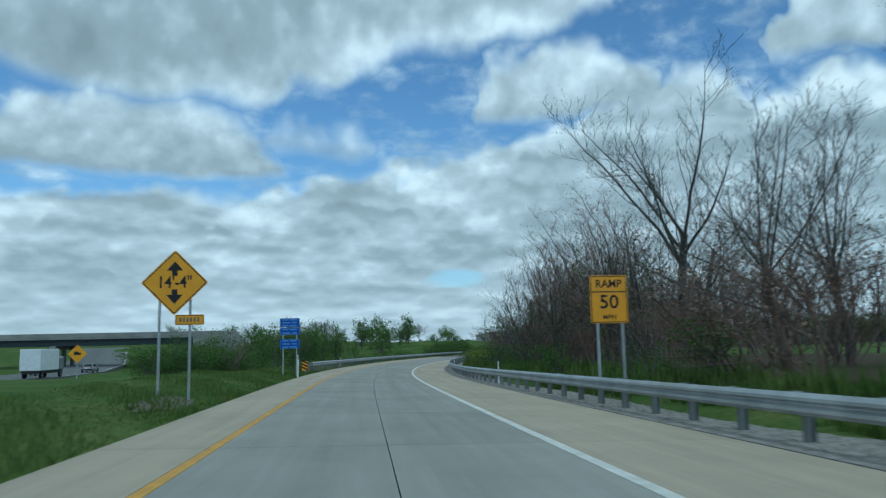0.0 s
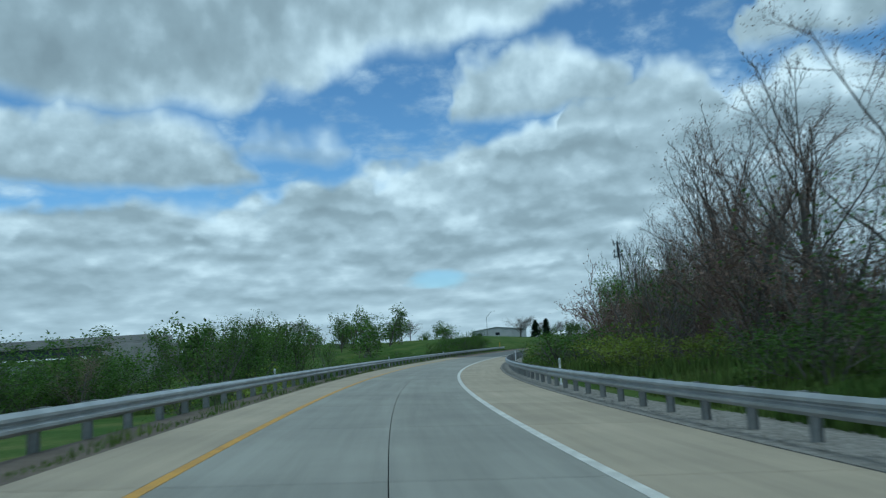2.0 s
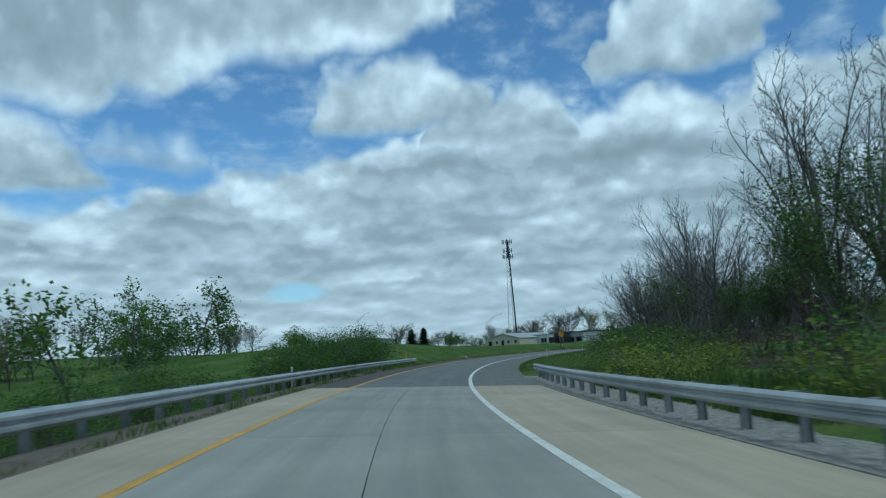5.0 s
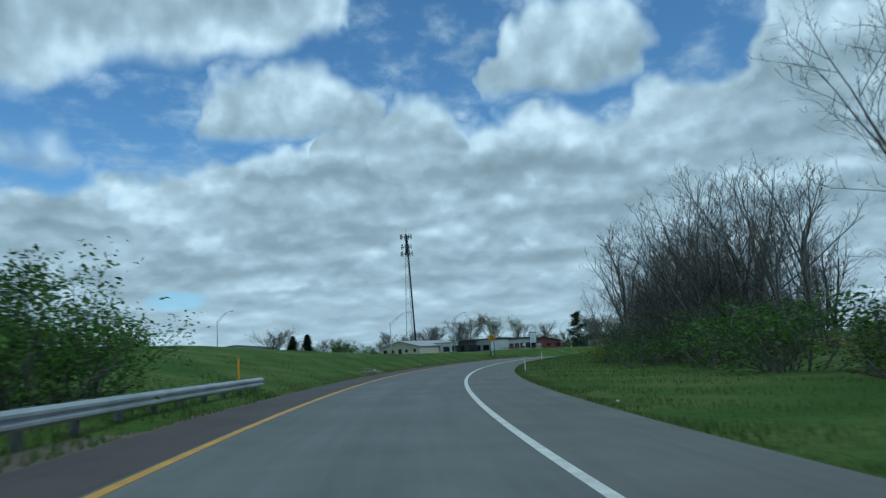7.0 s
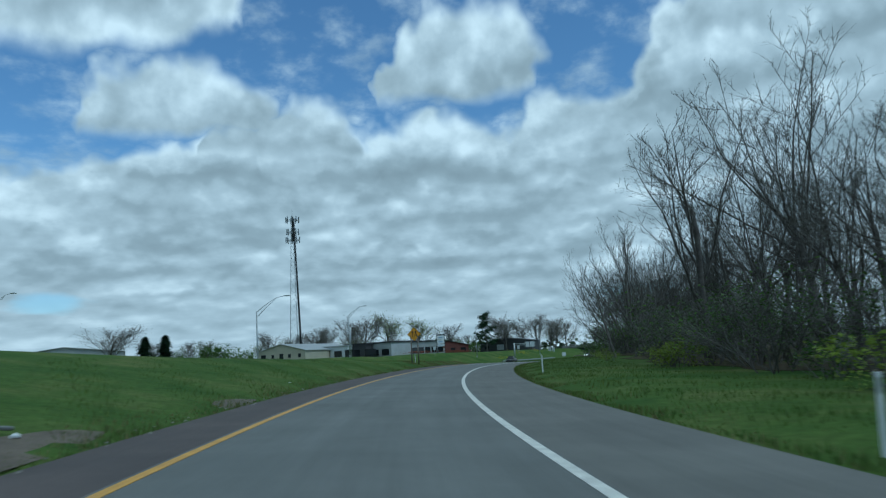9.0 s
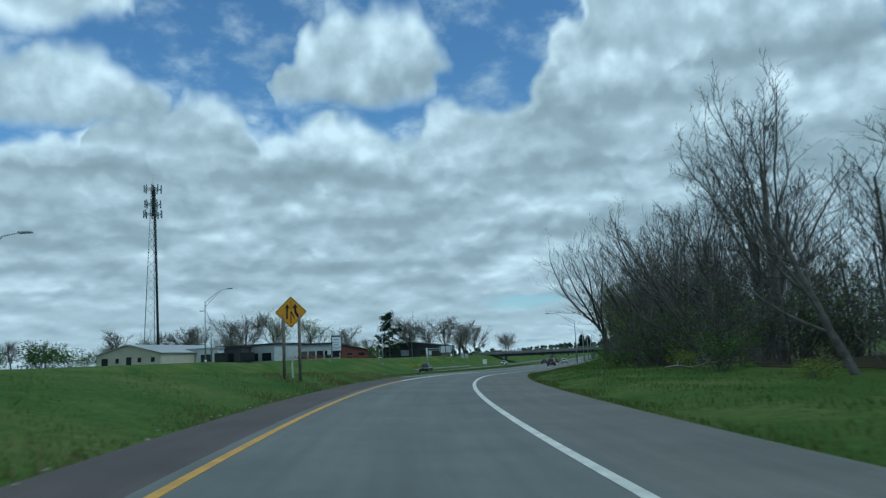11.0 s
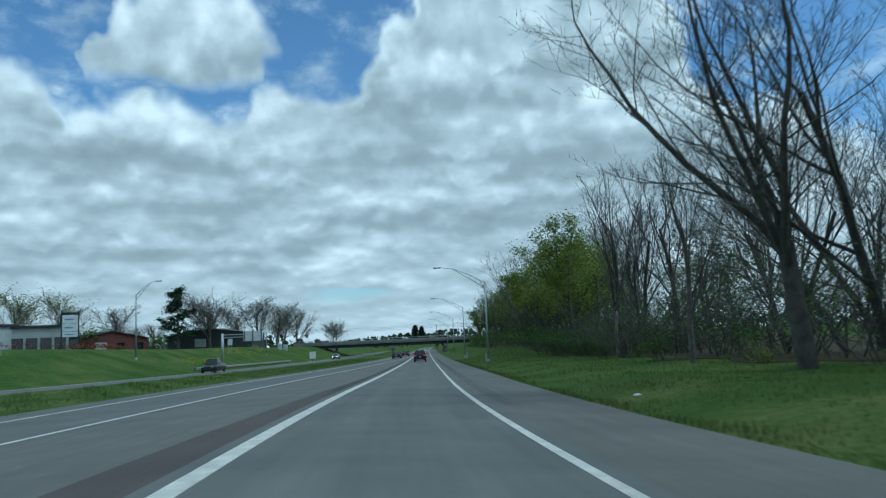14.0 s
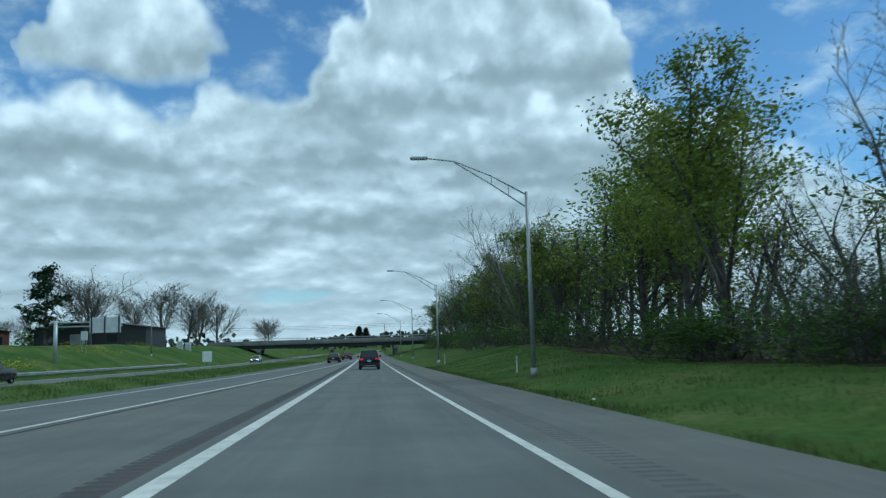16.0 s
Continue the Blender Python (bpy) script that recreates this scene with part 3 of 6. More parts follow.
BROAD = dict(seg=[5, 5, 3, 2, 1], wob=[0.05, 0.11, 0.15, 0.18, 0.2], up=[0.05, 0.10, 0.07, 0.06, 0.05], taper=[0.55, 0.3, 0.35, 0.5, 0.6],
             sides=[8, 5, 3, 3, 3], kids=[9, 8, 5, 4, 0], start=[0.32, 0.18, 0.15, 0.1, 0], angle=[(28, 62), (25, 60), (25, 60), (25, 60), (0, 0)],
             ratio=[0.85, 0.5, 0.5, 0.55, 0], thin=[0.55, 0.5, 0.5, 0.6, 0], least=0.010, levels=4)
UPRIGHT = dict(BROAD, angle=[(14, 38), (18, 46), (20, 55), (25, 60), (0, 0)], up=[0.04, 0.16, 0.12, 0.08, 0.05], kids=[8, 8, 5, 4, 0], start=[0.22, 0.25, 0.15, 0.1, 0], ratio=[0.95, 0.42, 0.48, 0.5, 0])
FAR = dict(BROAD, seg=[4, 4, 2, 1, 1], sides=[5, 3, 3, 3, 3], kids=[13, 10, 7, 0, 0], levels=3, thin=[0.38, 0.45, 0.6, 0, 0], ratio=[0.9, 0.48, 0.5, 0, 0], start=[0.2, 0.15, 0.1, 0, 0], least=0.028, angle=[(25, 58), (25, 55), (25, 60), (20, 60), (0, 0)])
SHRUB = dict(seg=[3, 2, 1, 1], wob=[0.2, 0.25, 0.3, 0.3], up=[0.06, 0.05, 0.05, 0.02], taper=[0.4, 0.4, 0.5, 0.6], sides=[3, 3, 3, 3], kids=[6, 5, 2, 0],
             thick=-1, start=[0.15, 0.1, 0.1, 0], angle=[(20, 60), (25, 65), (25, 65), (0, 0)], ratio=[0.55, 0.55, 0.5, 0], thin=[0.6, 0.6, 0.7, 0], least=0.007, levels=3)


def make_tree(name, label, category, sp, seed, height, trunk_r, leaves=None, stems=1, twig="twig", lean=0.05, clear=0.6):
    """leaves: (material, per tip, spread, size) or None. The tree stands at the origin, ready to be set out."""
    rng = random.Random(seed)
    wood, fine, tips = ([], []), ([], []), []
    for k in range(stems):
        a = rng.uniform(0, 6.283)
        tilt = lean if stems == 1 else rng.uniform(0.15, 0.75)
        d = Vector((math.cos(a) * tilt, math.sin(a) * tilt, 1)).normalized()
        p = Vector((math.cos(a), math.sin(a), 0)) * (0 if stems == 1 else rng.uniform(0.05, 0.12) * height)
        p.z = -0.25
        grow(wood, fine, tips, p, d, height * clear * (1 if stems == 1 else rng.uniform(0.7, 1.15)), trunk_r, 0, rng, sp)
    k = height / max(p.z for p in fine[0])
    for v in wood[0] + fine[0]:
        v *= k
    tips = [(p * k, d) for p, d in tips]
    ob = thing(name, label, category)
    if wood[0]:
        part("trunk", raw("trunk", *wood), M["bark"], ob, smooth=True)
    crown = part("crown" if wood[0] else "brushwood", raw("crown", *fine), M[twig], ob)
    if not wood[0]:
        crown["kind"] = "stuff"
    if leaves:
        part("foliage", leaf_mesh("foliage", tips, *leaves[1:], rng), M[leaves[0]], crown)
    return ob


def make_conifer(seed, height, label, gaps=0.0, width=0.2):
    rng = random.Random(seed)
    ob = thing("conifer", label, "tree")
    part("trunk", tube([(0, 0, -0.2), (0.05, 0, height * 0.5), (0, 0.03, height)], [height * 0.018, height * 0.012, 0.02], 7), M["bark"], ob, smooth=True)
    verts, faces = [], []
    z = height * (0.10 + gaps * 0.15)
    while z < height * 0.99:
        f = 1 - z / height
        for k in range(7 if gaps == 0 else 5):
            if rng.random() < gaps * 0.6:
                continue
            a = rng.uniform(0, 6.283)
            ln = height * width * (f ** 0.8 + 0.06) * rng.uniform(0.7, 1.25)
            o = Vector((math.cos(a), math.sin(a), 0))
            q = Vector((-o.y, o.x, 0))
            for j in range(7):
                c = o * ln * (j + 0.6) / 7 + Vector((0, 0, z - ln * 0.28 * (j / 7) ** 1.5 + rng.gauss(0, 0.02) * height))
                s = height * 0.030 * rng.uniform(0.6, 1.3)
                n = len(verts)
                e = Vector((rng.gauss(0, 0.3), rng.gauss(0, 0.3), rng.gauss(-0.5, 0.3))) * s
                verts += [c - q * s, c + o * s * 1.6 + e, c + q * s, c - o * s * 0.4 - e * 0.6]
                faces.append((n, n + 1, n + 2, n + 3))
        z += height * 0.018
    part("needles", raw("needles", verts, faces), M["needle"], ob)
    return ob


def make_pine(seed, height, label):
    """An old pine: bare trunk, a few crooked boughs, a clump of needles at every end."""
    rng = random.Random(seed)
    ob = thing("pine_tree", label, "tree")
    v, f = [], []
    tube_data(v, f, [Vector((0, 0, -0.2)), Vector((0.15, 0, height * 0.5)), Vector((0, 0.1, height * 0.97))], [height * 0.02, height * 0.014, 0.04], 7)
    verts, faces = [], []
    for k in range(44):
        z = height * (0.22 + 0.76 * (k + rng.random() * 0.8) / 44)
        a = rng.uniform(0, 6.283)
        ln = height * (0.23 * math.sin(min((1.04 - z / height) * 2.0, 1.57)) + 0.03) * rng.uniform(0.6, 1.25)
        o = Vector((math.cos(a), math.sin(a), 0))
        tip = Vector((0, 0, z)) + o * ln + Vector((0, 0, ln * rng.uniform(-0.1, 0.35)))
        tube_data(v, f, [Vector((0, 0, z)), Vector((0, 0, z)).lerp(tip, 0.5) - Vector((0, 0, 0.1)), tip], [height * 0.005, height * 0.004, 0.02], 4)
        for q in range(5):
            c0 = Vector((0, 0, z)).lerp(tip, 0.45 + 0.14 * q) + Vector((rng.gauss(0, 0.03), rng.gauss(0, 0.03), rng.gauss(0.02, 0.02))) * height
            for _ in range(16):
                c = c0 + Vector((rng.gauss(0, 1), rng.gauss(0, 1), rng.gauss(0, 0.55))) * height * 0.028
                u = Vector((rng.gauss(0, 1), rng.gauss(0, 1), rng.gauss(0, 0.7))).normalized() * height * 0.022
                w = u.cross(Vector((rng.gauss(0, 1), rng.gauss(0, 1), rng.gauss(0, 1)))).normalized() * height * 0.008
                n = len(verts)
                verts += [c - u, c + w, c + u, c - w]
                faces.append((n, n + 1, n + 2, n + 3))
    part("trunk", raw("trunk", v, f), M["bark"], ob)
    part("needles", raw("needles", verts, faces), M["needle"], ob)
    return ob


class Stand:
    """Sets a few kinds of tree out again and again: the first time the tree itself, then its copies."""

    def __init__(self, height, *protos, group=""):
        self.height, self.protos, self.used = height, protos, set()
        for p in protos:
            tagged(p, group=group)

    def put(self, at, height, turn, i=0, wide=1.0, lean=0.0):
        ob = self.protos[i % len(self.protos)]
        k = height / self.height
        m = Matrix.Translation(at) @ pose(0, 0, 0, lean, lean * 0.5, turn) @ Matrix.Diagonal((k * wide, k * wide, k, 1))
        if ob not in self.used:
            self.used.add(ob)
            ob.matrix_basis = m
            return ob
        return copy_thing(ob, m @ Matrix.Diagonal((*[1 / v for v in ob.scale], 1)))


VASE = dict(seg=[6, 7, 3, 1, 1], wob=[0.05, 0.10, 0.13, 0.2, 0.2], up=[0.04, 0.08, 0.07, 0.05, 0.05], taper=[0.55, 0.22, 0.35, 0.6, 0.7],
            sides=[8, 5, 3, 3, 3], kids=[8, 9, 7, 3, 0], start=[0.30, 0.16, 0.10, 0.15, 0], angle=[(22, 54), (24, 56), (26, 60), (22, 58), (0, 0)],
            ratio=[1.05, 0.44, 0.48, 0.55, 0], thin=[0.50, 0.36, 0.50, 0.75, 0], least=0.0115, levels=4)
SLIM = dict(VASE, angle=[(10, 30), (18, 44), (24, 55), (22, 56), (0, 0)], kids=[8, 9, 7, 3, 0], start=[0.25, 0.2, 0.12, 0.15, 0], ratio=[0.95, 0.40, 0.46, 0.55, 0])
DEEP = dict(seg=[5, 2, 1, 1], wob=[0.05, 0.12, 0.2, 0.2], up=[0.05, 0.10, 0.06, 0.05], taper=[0.4, 0.35, 0.6, 0.7], sides=[5, 3, 3, 3], kids=[11, 7, 5, 0],
            start=[0.12, 0.1, 0.1, 0], angle=[(22, 50), (25, 58), (25, 62), (0, 0)], ratio=[0.62, 0.5, 0.5, 0], thin=[0.38, 0.5, 0.7, 0], least=0.017, levels=3)
OAK = dict(VASE, seg=[4, 9, 4, 1, 1], kids=[6, 13, 8, 4, 0], start=[0.70, 0.15, 0.12, 0.15, 0], ratio=[3.6, 0.38, 0.45, 0.5, 0], thin=[0.52, 0.38, 0.42, 0.6, 0], taper=[0.85, 0.12, 0.30, 0.6, 0.7],
           angle=[(12, 46), (28, 62), (28, 60), (25, 60), (0, 0)], wob=[0.04, 0.11, 0.15, 0.18, 0.2])
DOME = dict(VASE, kids=[11, 9, 7, 3, 0], start=[0.45, 0.16, 0.10, 0.15, 0], ratio=[1.55, 0.42, 0.48, 0.55, 0], angle=[(12, 64), (24, 56), (26, 60), (22, 58), (0, 0)], thin=[0.42, 0.36, 0.50, 0.75, 0], up=[0.03, 0.05, 0.06, 0.05, 0.05])
# a tall clear trunk that forks high into a wide open crown
CROWN = dict(OAK, kids=[7, 12, 8, 4, 0], start=[0.72, 0.2, 0.12, 0.15, 0], ratio=[1.75, 0.36, 0.45, 0.5, 0], angle=[(12, 50), (26, 58), (28, 60), (25, 60), (0, 0)], up=[0.02, 0.05, 0.06, 0.05, 0.05], wob=[0.03, 0.10, 0.15, 0.18, 0.2])
oaks = Stand(17.0, *[make_tree("bare_tree", "old leafless tree forking low into heavy limbs", "tree", OAK if k == 0 else CROWN, 120 + k, 17.0, 0.31 if k == 0 else 0.24, clear=0.25 if k == 0 else 0.45, lean=0.03) for k in (0, 2)], group="bare roadside trees")
bare = Stand(15.0, *[make_tree("bare_tree", "tall grey leafless tree with fine branching twigs", "tree", SLIM if k in (1, 3) else DOME if k in (0, 2) else VASE, 20 + k, 15.0,
                              (0.21, 0.16, 0.19, 0.14, 0.17)[k], stems=1 if k != 4 else 2, clear=0.36 if k in (0, 2) else 0.5) for k in range(5)], group="bare roadside trees")
deep = Stand(11.0, *[make_tree("woodland_tree", "grey-brown leafless tree standing deep in the woods", "tree", DEEP, 30 + k, 11.0, 0.12, None, clear=0.6, twig="twig") for k in range(2)],
             make_tree("woodland_tree", "woodland tree with a veil of young green leaves", "tree", DEEP, 33, 11.0, 0.12, ("leaf", 1.2, 0.35, 0.15), clear=0.6, twig="twig"),
             make_tree("woodland_tree", "woodland tree veiled in dense yellow-green leaves", "tree", DEEP, 34, 11.0, 0.12, ("lime", 1.2, 0.35, 0.15), clear=0.55, twig="twig"), group="trees within the woods")
budding = Stand(12.0, *[make_tree("budding_tree", "leafless tree with reddish-brown budding twigs", "tree", dict(VASE, kids=[9, 9, 9, 0, 0], levels=3, least=0.009, start=[0.12, 0.15, 0.1, 0, 0]), 40 + k, 12.0, 0.12, ("bud", 2.8, 0.26, 0.036), 1, "redtwig", clear=0.5) for k in range(2)], group="budding trees")
limes = Stand(13.0, *[make_tree("leafing_tree", "tree with dense yellow-green young leaves", "tree", dict(BROAD, kids=[10, 8, 6, 0, 0], levels=3, start=[0.2, 0.15, 0.15, 0.1, 0], ratio=[0.75, 0.45, 0.45, 0, 0], angle=[(25, 60), (25, 60), (25, 60), (0, 0), (0, 0)]),
                               50 + k, 13.0, 0.19, ("lime", 10, 0.36, 0.115), clear=0.55) for k in range(2)], group="trees coming into leaf")
greens = Stand(6.5, *[make_tree("small_tree", "small leafy green tree with a ragged top", "tree", dict(UPRIGHT, kids=[7, 6, 3, 0, 0], levels=3), 60 + k, 6.5, 0.09, ("leaf", 6, 0.28, 0.062), 2, clear=0.75) for k in range(2)], group="small green trees")
LOWBUSH = dict(SHRUB, kids=[5, 4, 0, 0], levels=2)
bushes = Stand(3.0, *[make_tree("bush", "dense green roadside bush", "bush", LOWBUSH, 70 + k, 3.0, 0.03, ("leaf", 2.3, 0.22, 0.10), 8, clear=0.62) for k in range(2)],
               make_tree("bush", "yellow-green leafy roadside bush", "bush", LOWBUSH, 75, 3.0, 0.03, ("lime", 2.3, 0.22, 0.10), 8, clear=0.62), group="green bushes")
shrubs = Stand(3.5, *[make_tree("bush", "tall dense green bush behind the guard rail", "bush", LOWBUSH, 110 + k, 3.5, 0.03, ("leaf", 6.5, 0.24, 0.066), 8, clear=0.62) for k in range(2)], group="green bushes")
BRUSH = dict(SHRUB, seg=[3, 2, 1, 1], kids=[6, 5, 3, 0], least=0.011, levels=3, ratio=[0.6, 0.62, 0.55, 0], wob=[0.12, 0.18, 0.2, 0.2])
thickets = Stand(4.5, make_tree("thicket", "tangled brown underbrush with a few green leaves", "bush", BRUSH, 80, 4.5, 0.035, ("leaf", 0.35, 0.2, 0.06), 7, "twig", clear=0.7),
                 make_tree("thicket", "tangled brown leafless underbrush", "bush", BRUSH, 81, 4.5, 0.035, ("bud", 0.5, 0.2, 0.05), 7, "redtwig", clear=0.7), group="underbrush")
belts = Stand(7.0, *[make_tree("small_tree", "small green tree in a belt below the embankment", "tree", dict(DEEP, kids=[10, 6, 0, 0], levels=2, least=0.02, ratio=[0.5, 0.45, 0, 0]), 130 + k, 7.0, 0.09,
                                 ("leaf", 4, 0.34, 0.17), clear=0.8) for k in range(3)], group="small green trees")
far_bare = Stand(12.0, *[make_tree("far_tree", "distant rounded leafless tree", "tree", FAR, 90 + k, 12.0, 0.17, ("haze", 1.8, 0.5, 0.085), twig="greytwig", clear=0.45) for k in range(3)],
                 make_tree("far_tree", "distant tree with pale young leaves", "tree", FAR, 94, 12.0, 0.16, ("lime", 1, 0.45, 0.12), twig="greytwig", clear=0.5), group="distant trees")
far_green = Stand(6.0, *[make_tree("far_bush", "distant mass of dark green bushes", "bush", dict(SHRUB, kids=[5, 4, 0, 0], levels=2), 97, 6.0, 0.06, ("leaf", 4, 0.4, 0.2), 6, clear=0.62)], group="distant bushes")
spruces = Stand(10.0, make_conifer(5, 10.0, "dark green pointed spruce"), group="spruces")
pines = Stand(14.0, make_pine(6, 14.0, "dark ragged pine with open branches"), group="pines")

R = random.Random(7)


def scatter(stand, n, s0, s1, d0, d1, h0, h1, wide=(0.9, 1.2), sink=0.1, pick=None):
    for k in range(n):
        s = s0 + (s1 - s0) * (k + R.random()) / n
        d = R.uniform(d0, d1)
        i = R.randrange(len(stand.protos)) if pick is None else R.choice(pick)
        stand.put(on_ground(s, d, sink), R.uniform(h0, h1), R.uniform(0, 360), i, R.uniform(*wide), R.gauss(0, 2.0))


# woods along the right-hand side: the ramp's start
scatter(bare, 5, 50, 84, 22, 34, 8, 10)
oaks.put(on_ground(35, 14.6, 0.2), 14.6, 60, 1, 1.0)
oaks.put(on_ground(17.5, 14.5, 0.2), 13.5, 200, 1, 1.0)
bare.put(on_ground(24, 13.5, 0.2), 9.5, 200, 0, 1.1)
bare.put(on_ground(26, 17, 0.2), 10.5, 80, 2, 1.15)
bare.put(on_ground(31, 21, 0.2), 10, 100, 4, 1.2)
scatter(budding, 14, 40, 72, 12.5, 20, 9.0, 11.5, (1.1, 1.4))
scatter(budding, 10, 66, 94, 11.5, 20, 7.0, 9.5, (1.0, 1.3))
scatter(budding, 4, 8, 30, 13, 22, 6, 9)
for s, d, h in ((78, 17, 13), (86, 16.5, 12.5), (92, 20, 13), (100, 23, 12), (114, 20.5, 11.5)):
    bare.put(on_ground(s, d, 0.2), h, s * 13 % 360, s % 5, 1.05)
scatter(bushes, 16, 58, 98, 7.8, 12, 1.2, 2.0, (1.1, 1.5), pick=(0, 0, 2))
scatter(thickets, 40, 2, 96, 9.6, 19, 3.4, 6.4, pick=(0, 1, 1))
scatter(bushes, 9, 14, 94, 8.2, 10.5, 1.1, 1.9)
scatter(deep, 28, 4, 90, 21, 44, 7, 10, pick=(0, 1, 1))
# the long bend
scatter(bushes, 26, 92, 158, 8.0, 13, 1.3, 2.3, (1.1, 1.5), pick=(0, 2, 2))
scatter(bushes, 5, 184, 193, 14.5, 18.5, 2.4, 3.2, (1.1, 1.3), pick=(0, 1))
scatter(bushes, 7, 172, 186, 13.5, 18, 2.0, 3.0, (1.1, 1.4), pick=(0, 2))
scatter(bare, 11, 146, 182, 20, 34, 13, 17, pick=(0, 2, 4, 1))
scatter(budding, 7, 136, 170, 19, 28, 7, 9.5)
scatter(greens, 9, 126, 150, 18, 25, 8.0, 10.5, (0.9, 1.1))
scatter(greens, 5, 150, 174, 18, 25, 5.5, 7.5, (1.1, 1.4))
scatter(thickets, 14, 100, 172, 12, 18, 1.8, 3.0, (1.3, 1.7))
scatter(deep, 26, 130, 186, 22, 44, 9, 13, pick=(0, 1, 1))
bare.put(on_ground(190, 21, 0.2), 16, 40, 0)
# above the bank
for s, d, h, i in ((219, 17, 9, 1), (224, 21, 10.5, 2), (230, 18, 9.5, 0), (234, 23.5, 12, 4), (239, 19.5, 11.5, 2), (242, 26, 13, 3), (210, 23, 13, 3), (215, 26, 14, 1), (221, 23.5, 15.5, 0), (227, 26, 15.5, 3), (213, 20, 11, 4)):
    bare.put(on_ground(s, d, 0.2), h, s * 23 % 360, i, 1.2)
scatter(bare, 10, 254, 290, 21, 34, 12, 16)
scatter(bare, 13, 284, 334, 16, 27, 11, 15)
scatter(deep, 24, 280, 322, 17, 30, 7, 10.5, pick=(0, 1))
bare.put(on_ground(258, 25.6, 0.2), 23, 100, 2, 1.1)
bare.put(on_ground(270, 24, 0.2), 17, 40, 0, 1.1)
bare.put(on_ground(274, 14.5, 0.2), 11.5, 70, 4, 1.0)
bare.put(on_ground(252, 16.6, 0.2), 15.5, 10, 1, 1.25)
scatter(thickets, 22, 212, 256, 12.8, 20, 2.8, 4.8, (1.2, 1.7), pick=(0,))
scatter(thickets, 16, 256, 292, 14.8, 22, 2.8, 4.8, (1.2, 1.7), pick=(0,))
scatter(thickets, 15, 288, 318, 13.5, 22, 3.4, 5.2, (1.2, 1.6), pick=(0,))
scatter(bushes, 9, 206, 300, 12.0, 14, 1.0, 2.2, (1.1, 1.4))
scatter(deep, 40, 214, 286, 19, 40, 7.5, 11.5, pick=(0, 1, 1, 1))
scatter(deep, 18, 286, 330, 18, 44, 6, 9, pick=(0, 1))
# beside the lanes
oaks.put(on_ground(344, 13.0, 0.25), 17.5, 20, 0, 1.0)
bare.put(on_ground(339, 17, 0.2), 15, 150, 2, 1.0)
bare.put(on_ground(383, 19, 0.2), 16, 250, 3, 1.1)
scatter(bare, 15, 340, 386, 18, 32, 14, 18.5, pick=(1, 3, 4, 0))
scatter(thickets, 34, 304, 404, 13.4, 23, 3.6, 5.8, (1.1, 1.4), pick=(0,))
scatter(bushes, 14, 304, 400, 12.8, 16, 0.9, 2.0, (1.1, 1.5))
scatter(deep, 30, 330, 396, 22, 46, 5, 8.5, pick=(0, 1))
bare.put(on_ground(356, 13.5, 0.2), 11, 80, 1, 1.0)
scatter(thickets, 12, 380, 404, 16, 25, 2.6, 4.0, (1.3, 1.6), pick=(0,))
scatter(deep, 6, 384, 404, 19, 26, 4.5, 6.5, (1.2, 1.5), pick=(0, 2))
scatter(bushes, 9, 382, 402, 14.5, 18, 1.8, 2.8, (1.3, 1.6), pick=(0, 1))
bare.put(on_ground(392, 20.5, 0.2), 14.5, 140, 1, 1.1)
bare.put(on_ground(398, 24, 0.2), 14, 30, 4, 1.1)
# the far end of the woods
limes.put(on_ground(399, 16.5, 0.2), 14.5, 30, 0, 1.0)
limes.put(on_ground(406, 17.5, 0.2), 14.0, 200, 1, 1.05)
limes.put(on_ground(417, 19.0, 0.2), 13.5, 100, 0, 1.1)
bare.put(on_ground(385, 17.5, 0.2), 17, 10, 1)
scatter(limes, 7, 430, 580, 18, 28, 11, 15, (1.0, 1.3))
scatter(bare, 16, 420, 590, 19, 34, 15, 20)
scatter(thickets, 22, 405, 575, 15, 24, 3.5, 6, (1.2, 1.6), pick=(0,))
scatter(bushes, 22, 395, 560, 14, 18, 1.8, 3.4, (1.2, 1.6), pick=(0, 0, 1, 2))
scatter(deep, 70, 400, 590, 19, 40, 10, 15, (1.2, 1.6), pick=(0, 2, 2, 3))

# the left-hand side
for s, d, top in ((104, -16.5, 4.8), (107, -18.5, 5.2), (113.5, -17.5, 5.8), (119, -17.5, 5.7), (122, -16.5, 5.3), (133, -16, 3.4)):
    p = on_ground(s, d, 0.1)
    greens.put(p, top + road_at(s).z - p.z, s * 31 % 360, int(d) % 2, 1.0)
scatter(shrubs, 15, 158, 180.5, -9.0, -6.8, 2.7, 3.6, (0.9, 1.15))
scatter(shrubs, 9, 159, 180, -11.5, -8.0, 2.6, 3.3, (1.0, 1.2))
scatter(belts, 12, 96, 150, -26, -14, 5.0, 7.2)
scatter(budding, 3, 90, 150, -24, -16, 4.5, 6)
scatter(bushes, 18, 82, 158, -20, -9.5, 1.4, 2.6, (1.0, 1.4))
scatter(shrubs, 8, 88, 124, -26, -17, 3.4, 5.0, (1.0, 1.4))
scatter(shrubs, 6, 84, 104, -30, -22, 3.0, 4.2, (1.2, 1.5))
scatter(belts, 11, 116, 150, -36, -26, 4.6, 7.0, (0.9, 1.3))
scatter(belts, 26, 150, 216, -60, -28, 6.0, 8.8, (0.9, 1.3))
scatter(shrubs, 14, 118, 156, -15, -8, 2.0, 3.2, (0.9, 1.2))
scatter(budding, 6, 120, 205, -50, -28, 6.0, 8.0)
scatter(far_green, 14, 130, 214, -60, -28, 4, 5.5, (1.1, 1.5))
